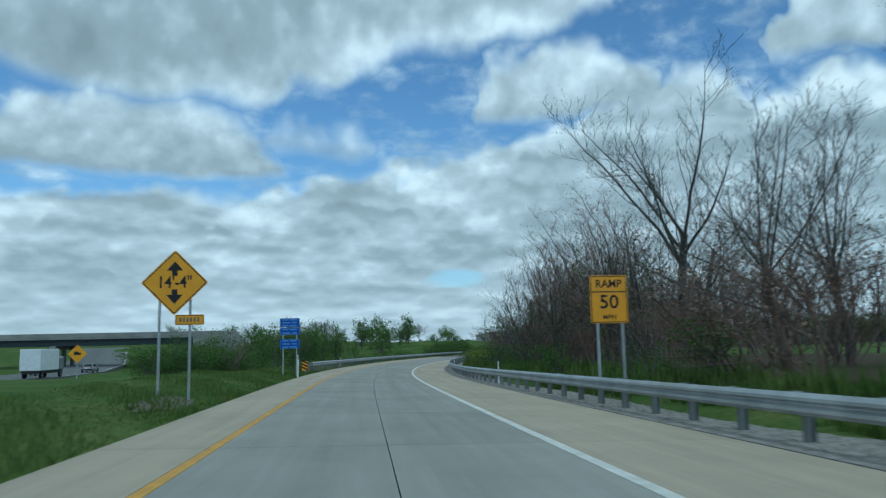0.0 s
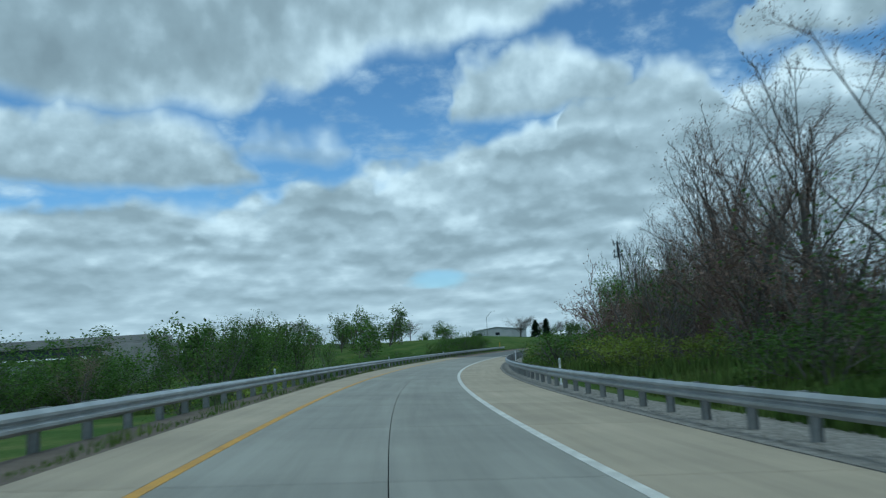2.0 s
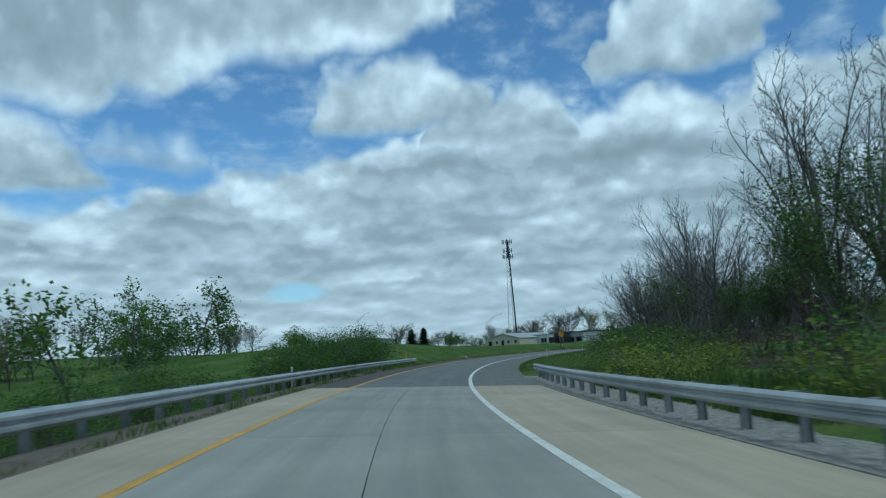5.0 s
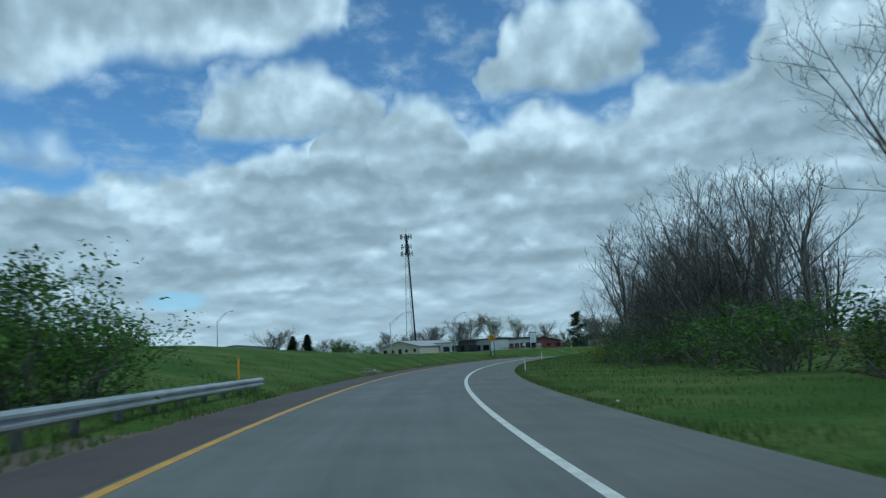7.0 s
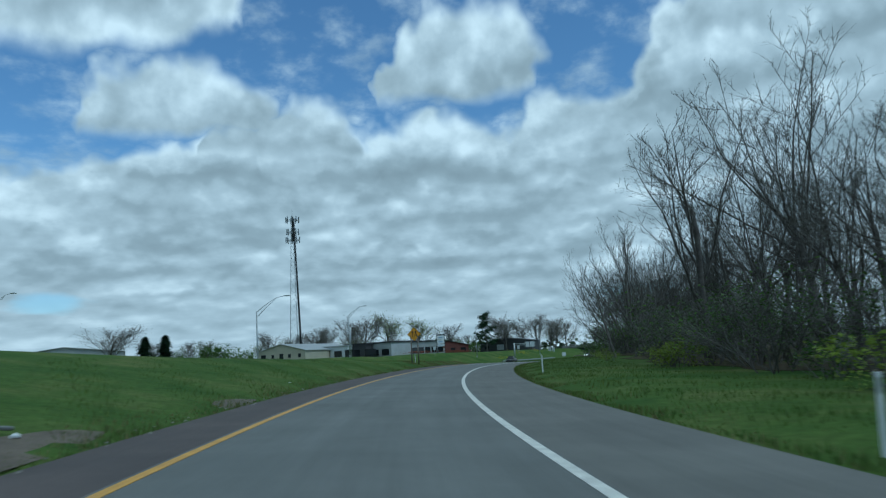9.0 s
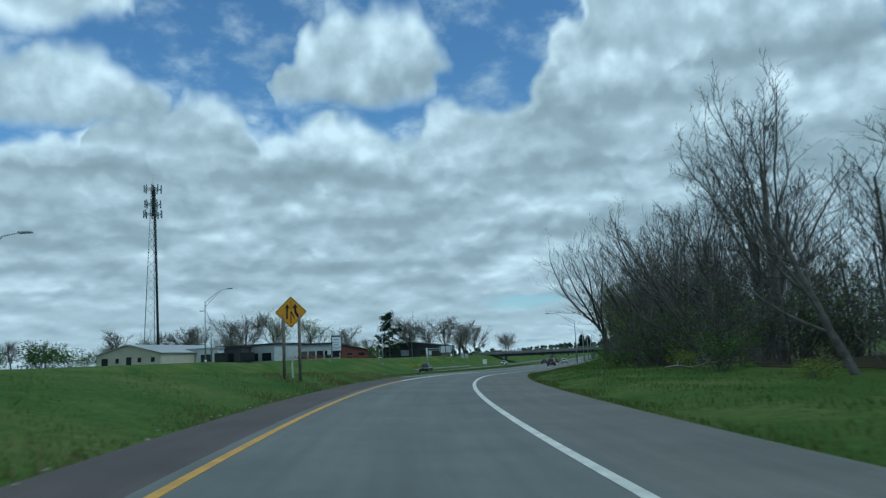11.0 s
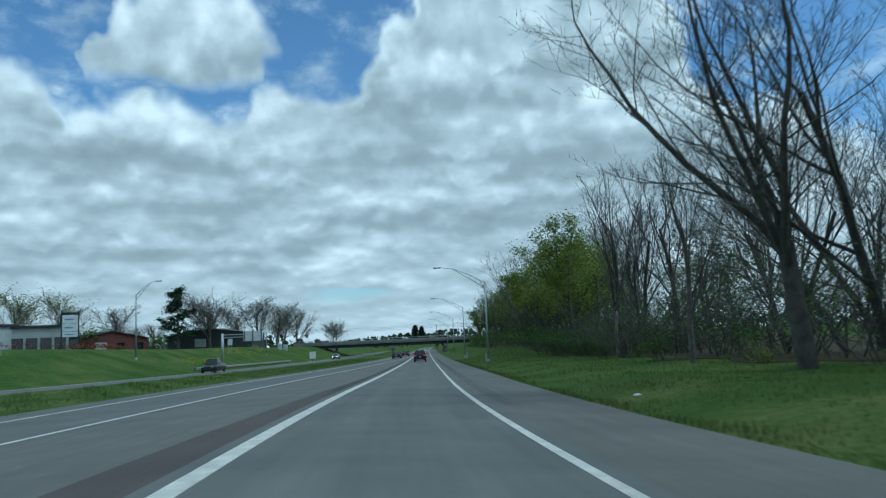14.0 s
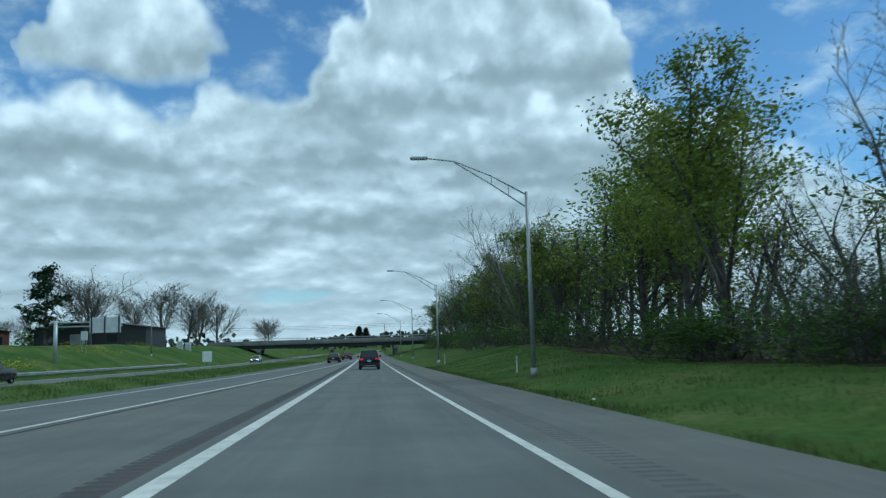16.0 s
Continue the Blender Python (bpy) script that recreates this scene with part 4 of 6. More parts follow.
scatter(far_green, 14, 180, 300, -110, -60, 4, 7, (1.1, 1.6))
scatter(far_bare, 8, 190, 300, -120, -66, 7, 10)

# single trees in the distance: along, across, height of the top over the start of the road
for s, d, top, i in ((357, -109, 11.8, 0), (568, -130, 24, 3), (512, -116, 19.5, 0), (525, -96, 18, 3), (480, -118, 13.5, 1), (536, -59, 16.5, 0), (570, -53, 16.6, 1),
                     (588, -51, 15.6, 2), (626, -50, 14.9, 2), (729, -46, 13.1, 0), (742, -49, 11.5, 1), (540, -88, 14, 2), (470, -125, 12, 0), (445, -122, 11.5, 1), (500, -128, 15, 2), (548, -64, 14, 1),
                     (516, -122, 18, 2), (580, -62, 15, 0), (606, -52, 14.5, 1), (640, -60, 13, 3)):
    p = on_ground(s, d, 0.1)
    far_bare.put(p, top - p.z, s * 7 % 360, i, 1.6 if s == 357 else 1.15)
for k in range(46):
    x = 60 + 190 * (k + R.random()) / 46
    y = 478 + 0.22 * (x - 60) + R.uniform(0, 30)
    p = Vector((x, y, gz(x, y) - 0.1))
    (far_bare if k % 3 == 0 else far_green).put(p, R.uniform(8.5, 12.0) if k % 3 == 0 else R.uniform(5.5, 8.5), R.uniform(0, 360), R.randrange(4), R.uniform(1.1, 1.6))
for s, d, top in ((394, -131, 10.2), (404, -132, 10.8), (936, -7, 12), (944, -2, 11)):
    p = on_ground(s, d, 0.1)
    spruces.put(p, top - p.z, s, 0, 2.0)
for s, d, top in ((533, -67, 16.6), (865, 11, 6.6)):
    p = on_ground(s, d, 0.1)
    pines.put(p, top - p.z, s, 0, 1.1)

# the near end of the woods above the bank
for s, d, h, i in ((206, 21, 10.5, 1), (212, 17.5, 10, 0), (216, 20, 12.5, 2)):
    bare.put(on_ground(s, d, 0.2), h, s * 17 % 360, i, 1.05)
for s, d, h in ((208, 16, 3.6), (213, 15.2, 4.2), (207, 18.5, 4.2), (212, 19.5, 4.4)):
    thickets.put(on_ground(s, d, 0.1), h, s * 29 % 360, 0, 1.25)
for s, d, h in ((198, 15, 2.4), (206.5, 12.8, 1.6), (202, 16, 2.6), (205, 18, 3.0), (209, 15, 2.2), (200, 18.5, 3.0), (212, 17, 2.6), (216, 14.5, 2.0), (222, 14, 1.8)):
    bushes.put(on_ground(s, d, 0.1), h, s * 11 % 360, 0, 1.3)
for s, d, h in ((92, -29, 4.0), (94, -25, 3.8), (97, -22, 3.8), (99, -29, 4.2), (101, -26, 4.2), (90, -26, 3.4), (103, -21, 4.0),
                (101, -31, 6.0), (106, -32, 6.2), (112, -33, 6.6), (118, -34, 6.6)):
    shrubs.put(on_ground(s, d, 0.1), h, s * 37 % 360, s % 2, 1.4)


# ---- guard rails ----
def rail_section(up, out):
    """The W of a steel crash barrier: outwards and upwards offsets round a closed thin section."""
    face = [(0.0, 0.0), (0.045, 0.03), (0.083, 0.06), (0.083, 0.105), (0.02, 0.145), (0.02, 0.165), (0.083, 0.205), (0.083, 0.25), (0.045, 0.28), (0.0, 0.31)]
    back = [(a - 0.006, b) for a, b in reversed(face)]
    return [(out * a, up + b) for a, b in face + back]


def guard_rail(label, s0, s1, d, out, place=None, step=1.905, up=0.40):
    place = place or road_at
    rail = thing("guard_rail", label, "guard rail", group="guard rails")
    sec = rail_section(up, out)
    n = int((s1 - s0) / step)
    post = None
    for i in range(0, n, 4):
        verts, faces = [], []
        m = min(4, n - i)
        for k in range(m * 2 + 1):
            s = s0 + (i + k / 2) * step
            e = 0.004 * (i // 4 % 2)
            for a, b in sec:
                verts.append(place(s, d + a + out * e, b))
        w = len(sec)
        for k in range(m * 2):
            for j in range(w):
                q = (j + 1) % w
                faces.append((k * w + j, k * w + q, (k + 1) * w + q, (k + 1) * w + j))
        part("beam", raw("beam", verts, faces), M["galv"], rail)
    for i in range(n + 1):
        s = s0 + i * step
        p = place(s, d - out * 0.24)
        h = math.degrees(HDIR) if place is main_at else heading(s)
        if post is None:
            bm = bmesh.new()
            box(bm, -0.05, 0.05, -0.075, -0.067, -0.5, 0.70)
            box(bm, -0.05, 0.05, 0.067, 0.075, -0.5, 0.70)
            box(bm, -0.004, 0.004, -0.067, 0.067, -0.5, 0.70)
            post = tris(bm, "post")
            post.transform(pose(0, 0, 0, 0, 0, 90))
            post.materials.append(M["galvdark"])
            block = tris(boxed(-0.075, 0.075, -0.05, 0.05, 0.40, 0.72, bev=0.008), "spacer")
            block.materials.append(M["galvdark"])
        for nm, me, off in (("post", post, 0.0), ("spacer", block, out * 0.155)):
            o = new(nm, me)
            o.parent = rail
            q = place(s, d - out * 0.24 + off)
            o.matrix_basis = pose(q.x, q.y, q.z, R.gauss(0, 0.8), 0, h)
    return rail


guard_rail("grey galvanised steel guard rail along the shoulder", -24.0, 153.8, 5.62, -1)
guard_rail("grey galvanised steel guard rail above the embankment", 55.3, 187.8, -4.8, 1, lambda s, d, up=0.0: road_at(s, d, up - 0.10))
guard_rail("distant galvanised guard rail beside the far carriageway", 45.0, 110.0, -26.2, 1, main_at)


# ---- concrete slabs: lane halves and shoulders ----
def lay_slabs():
    cut = [-50.0 + 6.1 * k for k in range(32)] + [145.0]
    for a, b in zip(cut, cut[1:]):
        for d0, d1, m in ((-3.95, -2.46, "shoulder"), (-2.45, 0.0, "concrete"), (0.014, 2.45, "concrete"), (2.46, 5.1, "shoulder")):
            me = ribbon_mesh(a + 0.012, b - 0.012, d0, d1, 0.0, 2.1, 0.2)
            me.materials.append(M[m])
            o = new("slab", me)
            o.parent = road
            if m == "shoulder":
                o["label"] = "tan concrete shoulder slab"


lay_slabs()
# ---- more materials ----
def plain(name, c, rough=0.5, metal=0.0, **k):
    return mat(name, c, tuple(v * 0.85 for v in c), 2.0, rough, 0.0, metal, grain=k.pop("grain", 0.08), **k)


def glow(name, c, strength):
    m = bpy.data.materials.new(name)
    m.use_nodes = True
    b = m.node_tree.nodes["Principled BSDF"]
    b.inputs["Base Color"].default_value = (*c, 1)
    b.inputs["Emission Color"].default_value, b.inputs["Emission Strength"].default_value = (*c, 1), strength
    return m


M.update(
    sign_yellow=plain("yellow_sign_sheeting", (0.78, 0.36, 0.015), 0.4), sign_black=plain("black_sign_print", (0.012, 0.012, 0.014), 0.5),
    sign_blue=plain("blue_sign_sheeting", (0.012, 0.085, 0.42), 0.4), sign_pale=plain("pale_blue_print", (0.16, 0.30, 0.62), 0.5),
    sign_white=plain("white_sign_sheeting", (0.74, 0.76, 0.77), 0.45), sign_green=plain("green_sign_sheeting", (0.01, 0.20, 0.12), 0.4),
    orange=plain("orange_plastic", (0.70, 0.09, 0.03), 0.5), alu=plain("dull_aluminium", (0.55, 0.57, 0.58), 0.45, 0.6),
    wood_post=mat("weathered_wood", (0.19, 0.16, 0.13), (0.12, 0.105, 0.09), 4.0, 0.85, 0.4, fine=30, grain=0.3),
    beige=mat("beige_metal_siding", (0.52, 0.48, 0.36), (0.46, 0.42, 0.32), 0.5, 0.6, grain=0.05), roof_grey=plain("grey_metal_roof", (0.42, 0.43, 0.43), 0.5, 0.2),
    grey_wall=mat("grey_rendered_wall", (0.46, 0.47, 0.47), (0.38, 0.39, 0.39), 0.4, 0.8, grain=0.08), dark_wall=plain("dark_grey_wall", (0.06, 0.062, 0.065), 0.7),
    brick=mat("red_brick", (0.16, 0.06, 0.05), (0.11, 0.045, 0.04), 1.0, 0.85, grain=0.2), shingle=plain("dark_shingle_roof", (0.05, 0.05, 0.055), 0.85),
    win=glass_mat("dark_window", (0.02, 0.024, 0.028)), bridge=mat("bridge_concrete", (0.30, 0.29, 0.27), (0.22, 0.215, 0.205), 0.4, 0.85, 0.2, fine=5, grain=0.15),
    steel_and_shade=plain("dark_steel_and_shade", (0.045, 0.055, 0.065), 0.5, 0.3), lattice=plain("galvanised_tower_steel", (0.26, 0.28, 0.29), 0.5, 0.4), tower_dark=plain("black_cable_run", (0.018, 0.022, 0.026), 0.6),
    navy=plain("dark_blue_car_paint", (0.010, 0.014, 0.028), 0.16, grain=0.02), white_car=plain("white_car_paint", (0.72, 0.74, 0.76), 0.2, grain=0.02),
    silver=plain("silver_car_paint", (0.34, 0.36, 0.38), 0.22, 0.4, grain=0.02), black_car=plain("black_car_paint", (0.012, 0.013, 0.014), 0.18, grain=0.02),
    tyre=plain("tyre_rubber", (0.018, 0.018, 0.018), 0.9), chrome=plain("bright_trim", (0.6, 0.61, 0.62), 0.25, 0.8), rim=plain("alloy_wheel", (0.32, 0.33, 0.34), 0.35, 0.7),
    red_lamp=plain("red_lamp_glass", (0.42, 0.012, 0.015), 0.2), brake=glow("lit_brake_lamp", (0.7, 0.02, 0.03), 0.35), head=glow("lit_headlamp", (1.0, 0.97, 0.9), 6.0),
    plastic=plain("black_plastic", (0.02, 0.02, 0.022), 0.6), yellow_flower=plain("yellow_flowering_weed", (0.50, 0.45, 0.03), 0.8), red_bush=plain("red_brown_mulch", (0.22, 0.07, 0.04), 0.9, grain=0.3),
    soil=mat("bare_soil", (0.16, 0.13, 0.10), (0.11, 0.09, 0.07), 1.2, 0.95, 0.6, fine=12, grain=0.3),
)


def words(body, size, at, parent, material, name="lettering", wide=1.0):
    """Raised lettering in the built-in font, facing whoever looks along +y."""
    cu = bpy.data.curves.new("text", "FONT")
    cu.body, cu.size, cu.align_x, cu.align_y, cu.extrude, cu.resolution_u, cu.offset = body, size, "CENTER", "CENTER", 0.002, 3, size * 0.012
    tmp = new("text", cu)
    me = bpy.data.meshes.new_from_object(tmp.evaluated_get(bpy.context.evaluated_depsgraph_get()))
    bpy.data.objects.remove(tmp)
    me.transform(Matrix.Translation(at) @ pose(0, 0, 0, 90) @ Matrix.Diagonal((wide, 1, 1, 1)))
    me.materials.clear()
    return part(name, me, material, parent)


def plate(pts, y0, y1):
    """A flat shape in the x-z plane, given by its rim, between y0 and y1."""
    n = len(pts)
    verts = [(x, y0, z) for x, z in pts] + [(x, y1, z) for x, z in pts]
    faces = [tuple(range(n)), tuple(range(2 * n - 1, n - 1, -1))] + [(i, i + n, (i + 1) % n + n, (i + 1) % n) for i in range(n)]
    me = raw("plate", verts, faces)
    bm = bmesh.new()
    bm.from_mesh(me)
    bmesh.ops.recalc_face_normals(bm, faces=bm.faces)
    bm.to_mesh(me)
    bm.free()
    return me


def round_rect(w, h, r, cx=0.0, cz=0.0, turn=0.0):
    out = []
    for sx, sz, a0 in ((1, 1, 0), (-1, 1, 90), (-1, -1, 180), (1, -1, 270)):
        for k in range(4):
            a = radians(a0 + 30 * k)
            out.append((sx * (w / 2 - r) + r * math.cos(a), sz * (h / 2 - r) + r * math.sin(a)))
    c, s = math.cos(radians(turn)), math.sin(radians(turn))
    return [(cx + x * c - z * s, cz + x * s + z * c) for x, z in out]


def frame_ring(w, h, r, t, y0, y1, cx=0.0, cz=0.0, turn=0.0):
    """A thin border line round a sign."""
    a, b = round_rect(w, h, r, cx, cz, turn), round_rect(w - 2 * t, h - 2 * t, max(r - t, 0.005), cx, cz, turn)
    n = len(a)
    verts = [(x, y0, z) for x, z in a] + [(x, y0, z) for x, z in b] + [(x, y1, z) for x, z in a] + [(x, y1, z) for x, z in b]
    faces = [(i, (i + 1) % n, (i + 1) % n + n, i + n) for i in range(n)]
    faces += [(i, i + 2 * n, (i + 1) % n + 2 * n, (i + 1) % n) for i in range(n)]
    return raw("rim", verts, faces)


def sign_posts(ob, xs, top, material="galv", w=0.06, round_=False):
    for x in xs:
        if round_:
            part("post", tube([(x, 0.07, -0.6), (x, 0.07, top)], w, 10), M[material], ob, smooth=True)
        else:
            bm = bmesh.new()
            box(bm, x - w / 2, x + w / 2, 0.02, 0.026, -0.6, top)
            box(bm, x - w / 2, x - w / 2 + 0.006, 0.02, 0.07, -0.6, top)
            box(bm, x + w / 2 - 0.006, x + w / 2, 0.02, 0.07, -0.6, top)
            part("post", bm, M[material], ob)


def roadside(name, label, category, s, d, **k):
    p = road_at(s, d, 0.012) if 5.1 < d < 7.3 and s < 155 else on_ground(s, d)
    return thing(name, label, category, p, heading(s) + k.pop("turn", 0.0), **k)


# ---- signs ----
def build_clearance_sign():
    ob = roadside("clearance_sign", "yellow diamond low-clearance sign on two steel posts", "road sign", 20.6, -5.25, group="road signs")
    z = 2.955
    pan = part("panel", plate(round_rect(1.22, 1.22, 0.06, 0, z, 45), -0.004, 0.0), M["sign_yellow"], ob)
    part("border", frame_ring(1.17, 1.17, 0.05, 0.022, -0.008, -0.004, 0, z, 45), M["sign_black"], pan)
    words("14'-4\"", 0.44, (0, -0.007, z), pan, M["sign_black"], wide=0.86)
    for s, q in ((1, z + 0.30), (-1, z - 0.30)):
        pts = [(-0.07, q - s * 0.12), (0.07, q - s * 0.12), (0.07, q + s * 0.02), (0.21, q + s * 0.02), (0, q + s * 0.26), (-0.21, q + s * 0.02), (-0.07, q + s * 0.02)]
        part("arrow", plate(pts, -0.008, -0.004), M["sign_black"], pan)
    sign_posts(ob, (-0.38, 0.40), z - 0.2)
    sub = part("distance_plate", plate(round_rect(0.74, 0.27, 0.03, 0.40, z - 0.98), -0.004, 0.0), M["sign_yellow"], ob, "small yellow plate with worn print")
    part("border", frame_ring(0.71, 0.24, 0.025, 0.014, -0.008, -0.004, 0.40, z - 0.98), M["sign_black"], sub)
    for k in range(6):
        part("print_bar", boxed(0.14 + k * 0.09, 0.19 + k * 0.09, -0.008, -0.004, z - 1.04, z - 0.92), M["wood_post"], sub)


def build_ramp_sign():
    ob = roadside("ramp_speed_sign", "yellow rectangular ramp speed sign on two steel posts", "road sign", 20.2, 6.32, group="road signs")
    g = 0.0
    z0, z1, w = 2.12, 3.42, 1.04
    pan = part("panel", plate(round_rect(w, z1 - z0, 0.05, 0, (z0 + z1) / 2), -0.004, 0.0), M["sign_yellow"], ob)
    part("border", frame_ring(w - 0.04, z1 - z0 - 0.04, 0.04, 0.02, -0.008, -0.004, 0, (z0 + z1) / 2), M["sign_black"], pan)
    part("divider", boxed(-w / 2 + 0.02, w / 2 - 0.02, -0.008, -0.004, 2.955, 2.985), M["sign_black"], pan)
    words("RAMP", 0.30, (0, -0.007, 3.18), pan, M["sign_black"], wide=0.95)
    words("50", 0.52, (0, -0.007, 2.68), pan, M["sign_black"], wide=1.05)
    words("MPH", 0.17, (0, -0.007, 2.28), pan, M["sign_black"], wide=1.1)
    sign_posts(ob, (-0.33, 0.36), 2.9, w=0.075)


def build_service_sign():
    ob = roadside("service_sign", "stack of three blue service signs on steel posts", "road sign", 42.0, -4.55, group="road signs")
    for z0, z1, rows in ((2.59, 3.07, 3), (2.18, 2.555, 2), (1.44, 1.94, 3)):
        pan = part("panel", plate(round_rect(1.05, z1 - z0, 0.03, 0, (z0 + z1) / 2), -0.004, 0.0), M["sign_blue"], ob)
        part("border", frame_ring(1.03, z1 - z0 - 0.02, 0.03, 0.012, -0.008, -0.004, 0, (z0 + z1) / 2), M["sign_pale"], pan)
        for k in range(rows):
            z = z1 - (k + 0.5) * (z1 - z0) / rows
            for a, b in ((-0.40, -0.05 + 0.1 * (k % 2)), (0.0 + 0.12 * (k % 2), 0.40)):
                part("print_bar", boxed(a, b - 0.03, -0.008, -0.004, z - 0.032, z + 0.032), M["sign_pale"], pan)
    sign_posts(ob, (-0.36, 0.36), 3.0)


def build_merge_sign():
    ob = roadside("merge_sign", "yellow diamond added-lane sign on two wooden posts", "road sign", 285.9, -6.0, group="road signs", turn=4)
    z = 2.3 - on_ground(285.9, -6.0).z
    pan = part("panel", plate(round_rect(1.22, 1.22, 0.06, 0, z, 45), -0.004, 0.0), M["sign_yellow"], ob)
    part("border", frame_ring(1.17, 1.17, 0.05, 0.022, -0.008, -0.004, 0, z, 45), M["sign_black"], pan)
    part("arrow", plate([(-0.21, z - 0.30), (-0.14, z - 0.30), (-0.12, z + 0.18), (-0.04, z + 0.16), (-0.15, z + 0.36), (-0.26, z + 0.16), (-0.19, z + 0.18)], -0.008, -0.004), M["sign_black"], pan)
    part("arrow", plate([(0.30, z - 0.26), (0.38, z - 0.20), (0.26, z - 0.04), (0.23, z + 0.18), (0.31, z + 0.17), (0.18, z + 0.36), (0.06, z + 0.15), (0.14, z + 0.17), (0.16, z - 0.07)], -0.008, -0.004), M["sign_black"], pan)
    part("lane_mark", plate([(-0.025, z - 0.48), (0.015, z - 0.48), (0.015, z - 0.06), (0.15, z - 0.30), (0.18, z - 0.28), (0.03, z + 0.04), (-0.015, z + 0.04)], -0.008, -0.004), M["sign_black"], pan)
    for k in range(3):
        part("lane_mark", boxed(-0.005, 0.03, -0.008, -0.004, z + 0.12 + k * 0.13, z + 0.19 + k * 0.13), M["sign_black"], pan)
    for o in pan.children:
        if o.name.split(".")[0] in ("arrow", "lane_mark"):
            o.data.transform(Matrix.Translation((0, 0, z)) @ Matrix.Diagonal((1.25, 1, 1.25, 1)) @ Matrix.Translation((0, 0, -z)))
    sign_posts(ob, (-0.42, 0.42), z - 0.1, "wood_post", 0.085, True)
    for o in ob.children_recursive:
        o.data.transform(Matrix.Translation((0, 0, z)) @ Matrix.Diagonal((0.84, 1, 0.84, 1)) @ Matrix.Translation((0, 0, -z)))


def build_truck_warning():
    ob = thing("clearance_sign", "small yellow diamond warning sign with a dark symbol", "road sign", (-24.3, 50.5, gz(-24.3, 50.5)), 14, group="road signs")
    pan = part("panel", plate(round_rect(0.85, 0.85, 0.05, 0, 1.72, 45), -0.004, 0.0), M["sign_yellow"], ob)
    part("symbol", plate([(-0.22, 1.65), (0.2, 1.65), (0.2, 1.79), (0.08, 1.79), (0.05, 1.87), (-0.22, 1.87)], -0.008, -0.004), M["sign_black"], pan)
    sign_posts(ob, (0.0,), 1.7)


def delineator(s, d, h=1.1, lean=0.0, low="sign_white", top=None, label="slim white plastic roadside marker post"):
    ob = roadside("marker_post", label, "marker post", s, d, group="marker posts", tilt=lean)
    bm = bmesh.new()
    box(bm, -0.038, 0.038, -0.012, 0.012, -0.3, h, bev=0.006)
    part("post", bm, M[low], ob)
    part("reflector", boxed(-0.03, 0.03, -0.016, -0.012, h - 0.24, h - 0.06), M[top or "alu"], ob)


build_clearance_sign()
build_ramp_sign()
build_service_sign()
build_merge_sign()
build_truck_warning()
delineator(41.0, -4.0, 1.25, 5)
for s, d in ((37.6, 6.1), (75.5, 6.1), (122, 6.2)):
    delineator(s, d, 1.05, 1)
for s, d in ((78, -5.4), (117.5, -5.5), (148, -5.4)):
    delineator(s, d, 1.15, 1)
delineator(189, -6.2, 0.95, 0, "sign_yellow", "sign_yellow", "slim yellow roadside marker post")
for s, d, l in ((214.3, 6.0, 4), (250, 6.7, 0), (287.7, -6.4, 5), (404.5, 7.5, 4), (440, 7.3, 0)):
    delineator(s, d, 1.0 if s != 404.5 else 0.85, l)

# the striped marker on the rail's end, with an orange post beside it
ob = roadside("end_marker", "black and yellow striped marker at the rail's end", "road sign", 54.7, -5.2)
pan = part("panel", boxed(-0.22, 0.22, -0.01, 0.0, 0.30, 0.95, bev=0.003), M["sign_yellow"], ob)
for k in range(3):
    z = 0.34 + k * 0.22
    part("stripe", plate([(-0.22, z + 0.16), (-0.22, z + 0.27), (0.22, z + 0.07), (0.22, z - 0.04)], -0.014, -0.01), M["sign_black"], pan)
sign_posts(ob, (0.0,), 0.9)
ob = roadside("marker_post", "slim orange marker post with a white band", "marker post", 54.6, -5.65)
part("post", boxed(-0.05, 0.05, -0.012, 0.012, -0.3, 0.75, bev=0.006), M["orange"], ob)
part("white_band", boxed(-0.05, 0.05, -0.012, 0.012, 0.75, 1.15, bev=0.006), M["sign_white"], ob)


# ---- lamp posts ----
def lamp_post(s, d, turn, height=8.45, arm=4.6, label="tall galvanised lamp post with a truss arm"):
    ob = roadside("street_lamp", label, "lamp post", s, d, turn=turn, group="street lamps")
    part("base", tube([(0, 0, -0.2), (0, 0, 0.35)], 0.16, 12), M["galv"], ob, smooth=True)
    part("pole", tube([(0, 0, 0.3), (0, 0, height)], [0.115, 0.075], 12), M["galv"], ob, smooth=True)
    part("arm", tube([(0, 0, height - 0.15), (-arm * 0.35, 0, height + 0.75), (-arm * 0.72, 0, height + 1.45), (-arm, 0, height + 1.6)], [0.035, 0.032, 0.03, 0.03], 8), M["galv"], ob, smooth=True)
    part("arm", tube([(0, 0, height - 0.75), (-arm * 0.35, 0, height + 0.35), (-arm * 0.72, 0, height + 1.40)], [0.032, 0.03, 0.028], 8), M["galv"], ob, smooth=True)
    for f, a, b in ((0.18, 0.24, -0.25), (0.35, 0.72, 0.36)):
        part("strut", tube([(-arm * f, 0, height + b), (-arm * f, 0, height + a)], 0.02, 6), M["galv"], ob)
    part("lamp_head", boxed(-arm - 0.75, -arm + 0.05, -0.15, 0.15, height + 1.54, height + 1.68, bev=0.04), M["alu"], ob, "flat grey lamp head")
    return ob


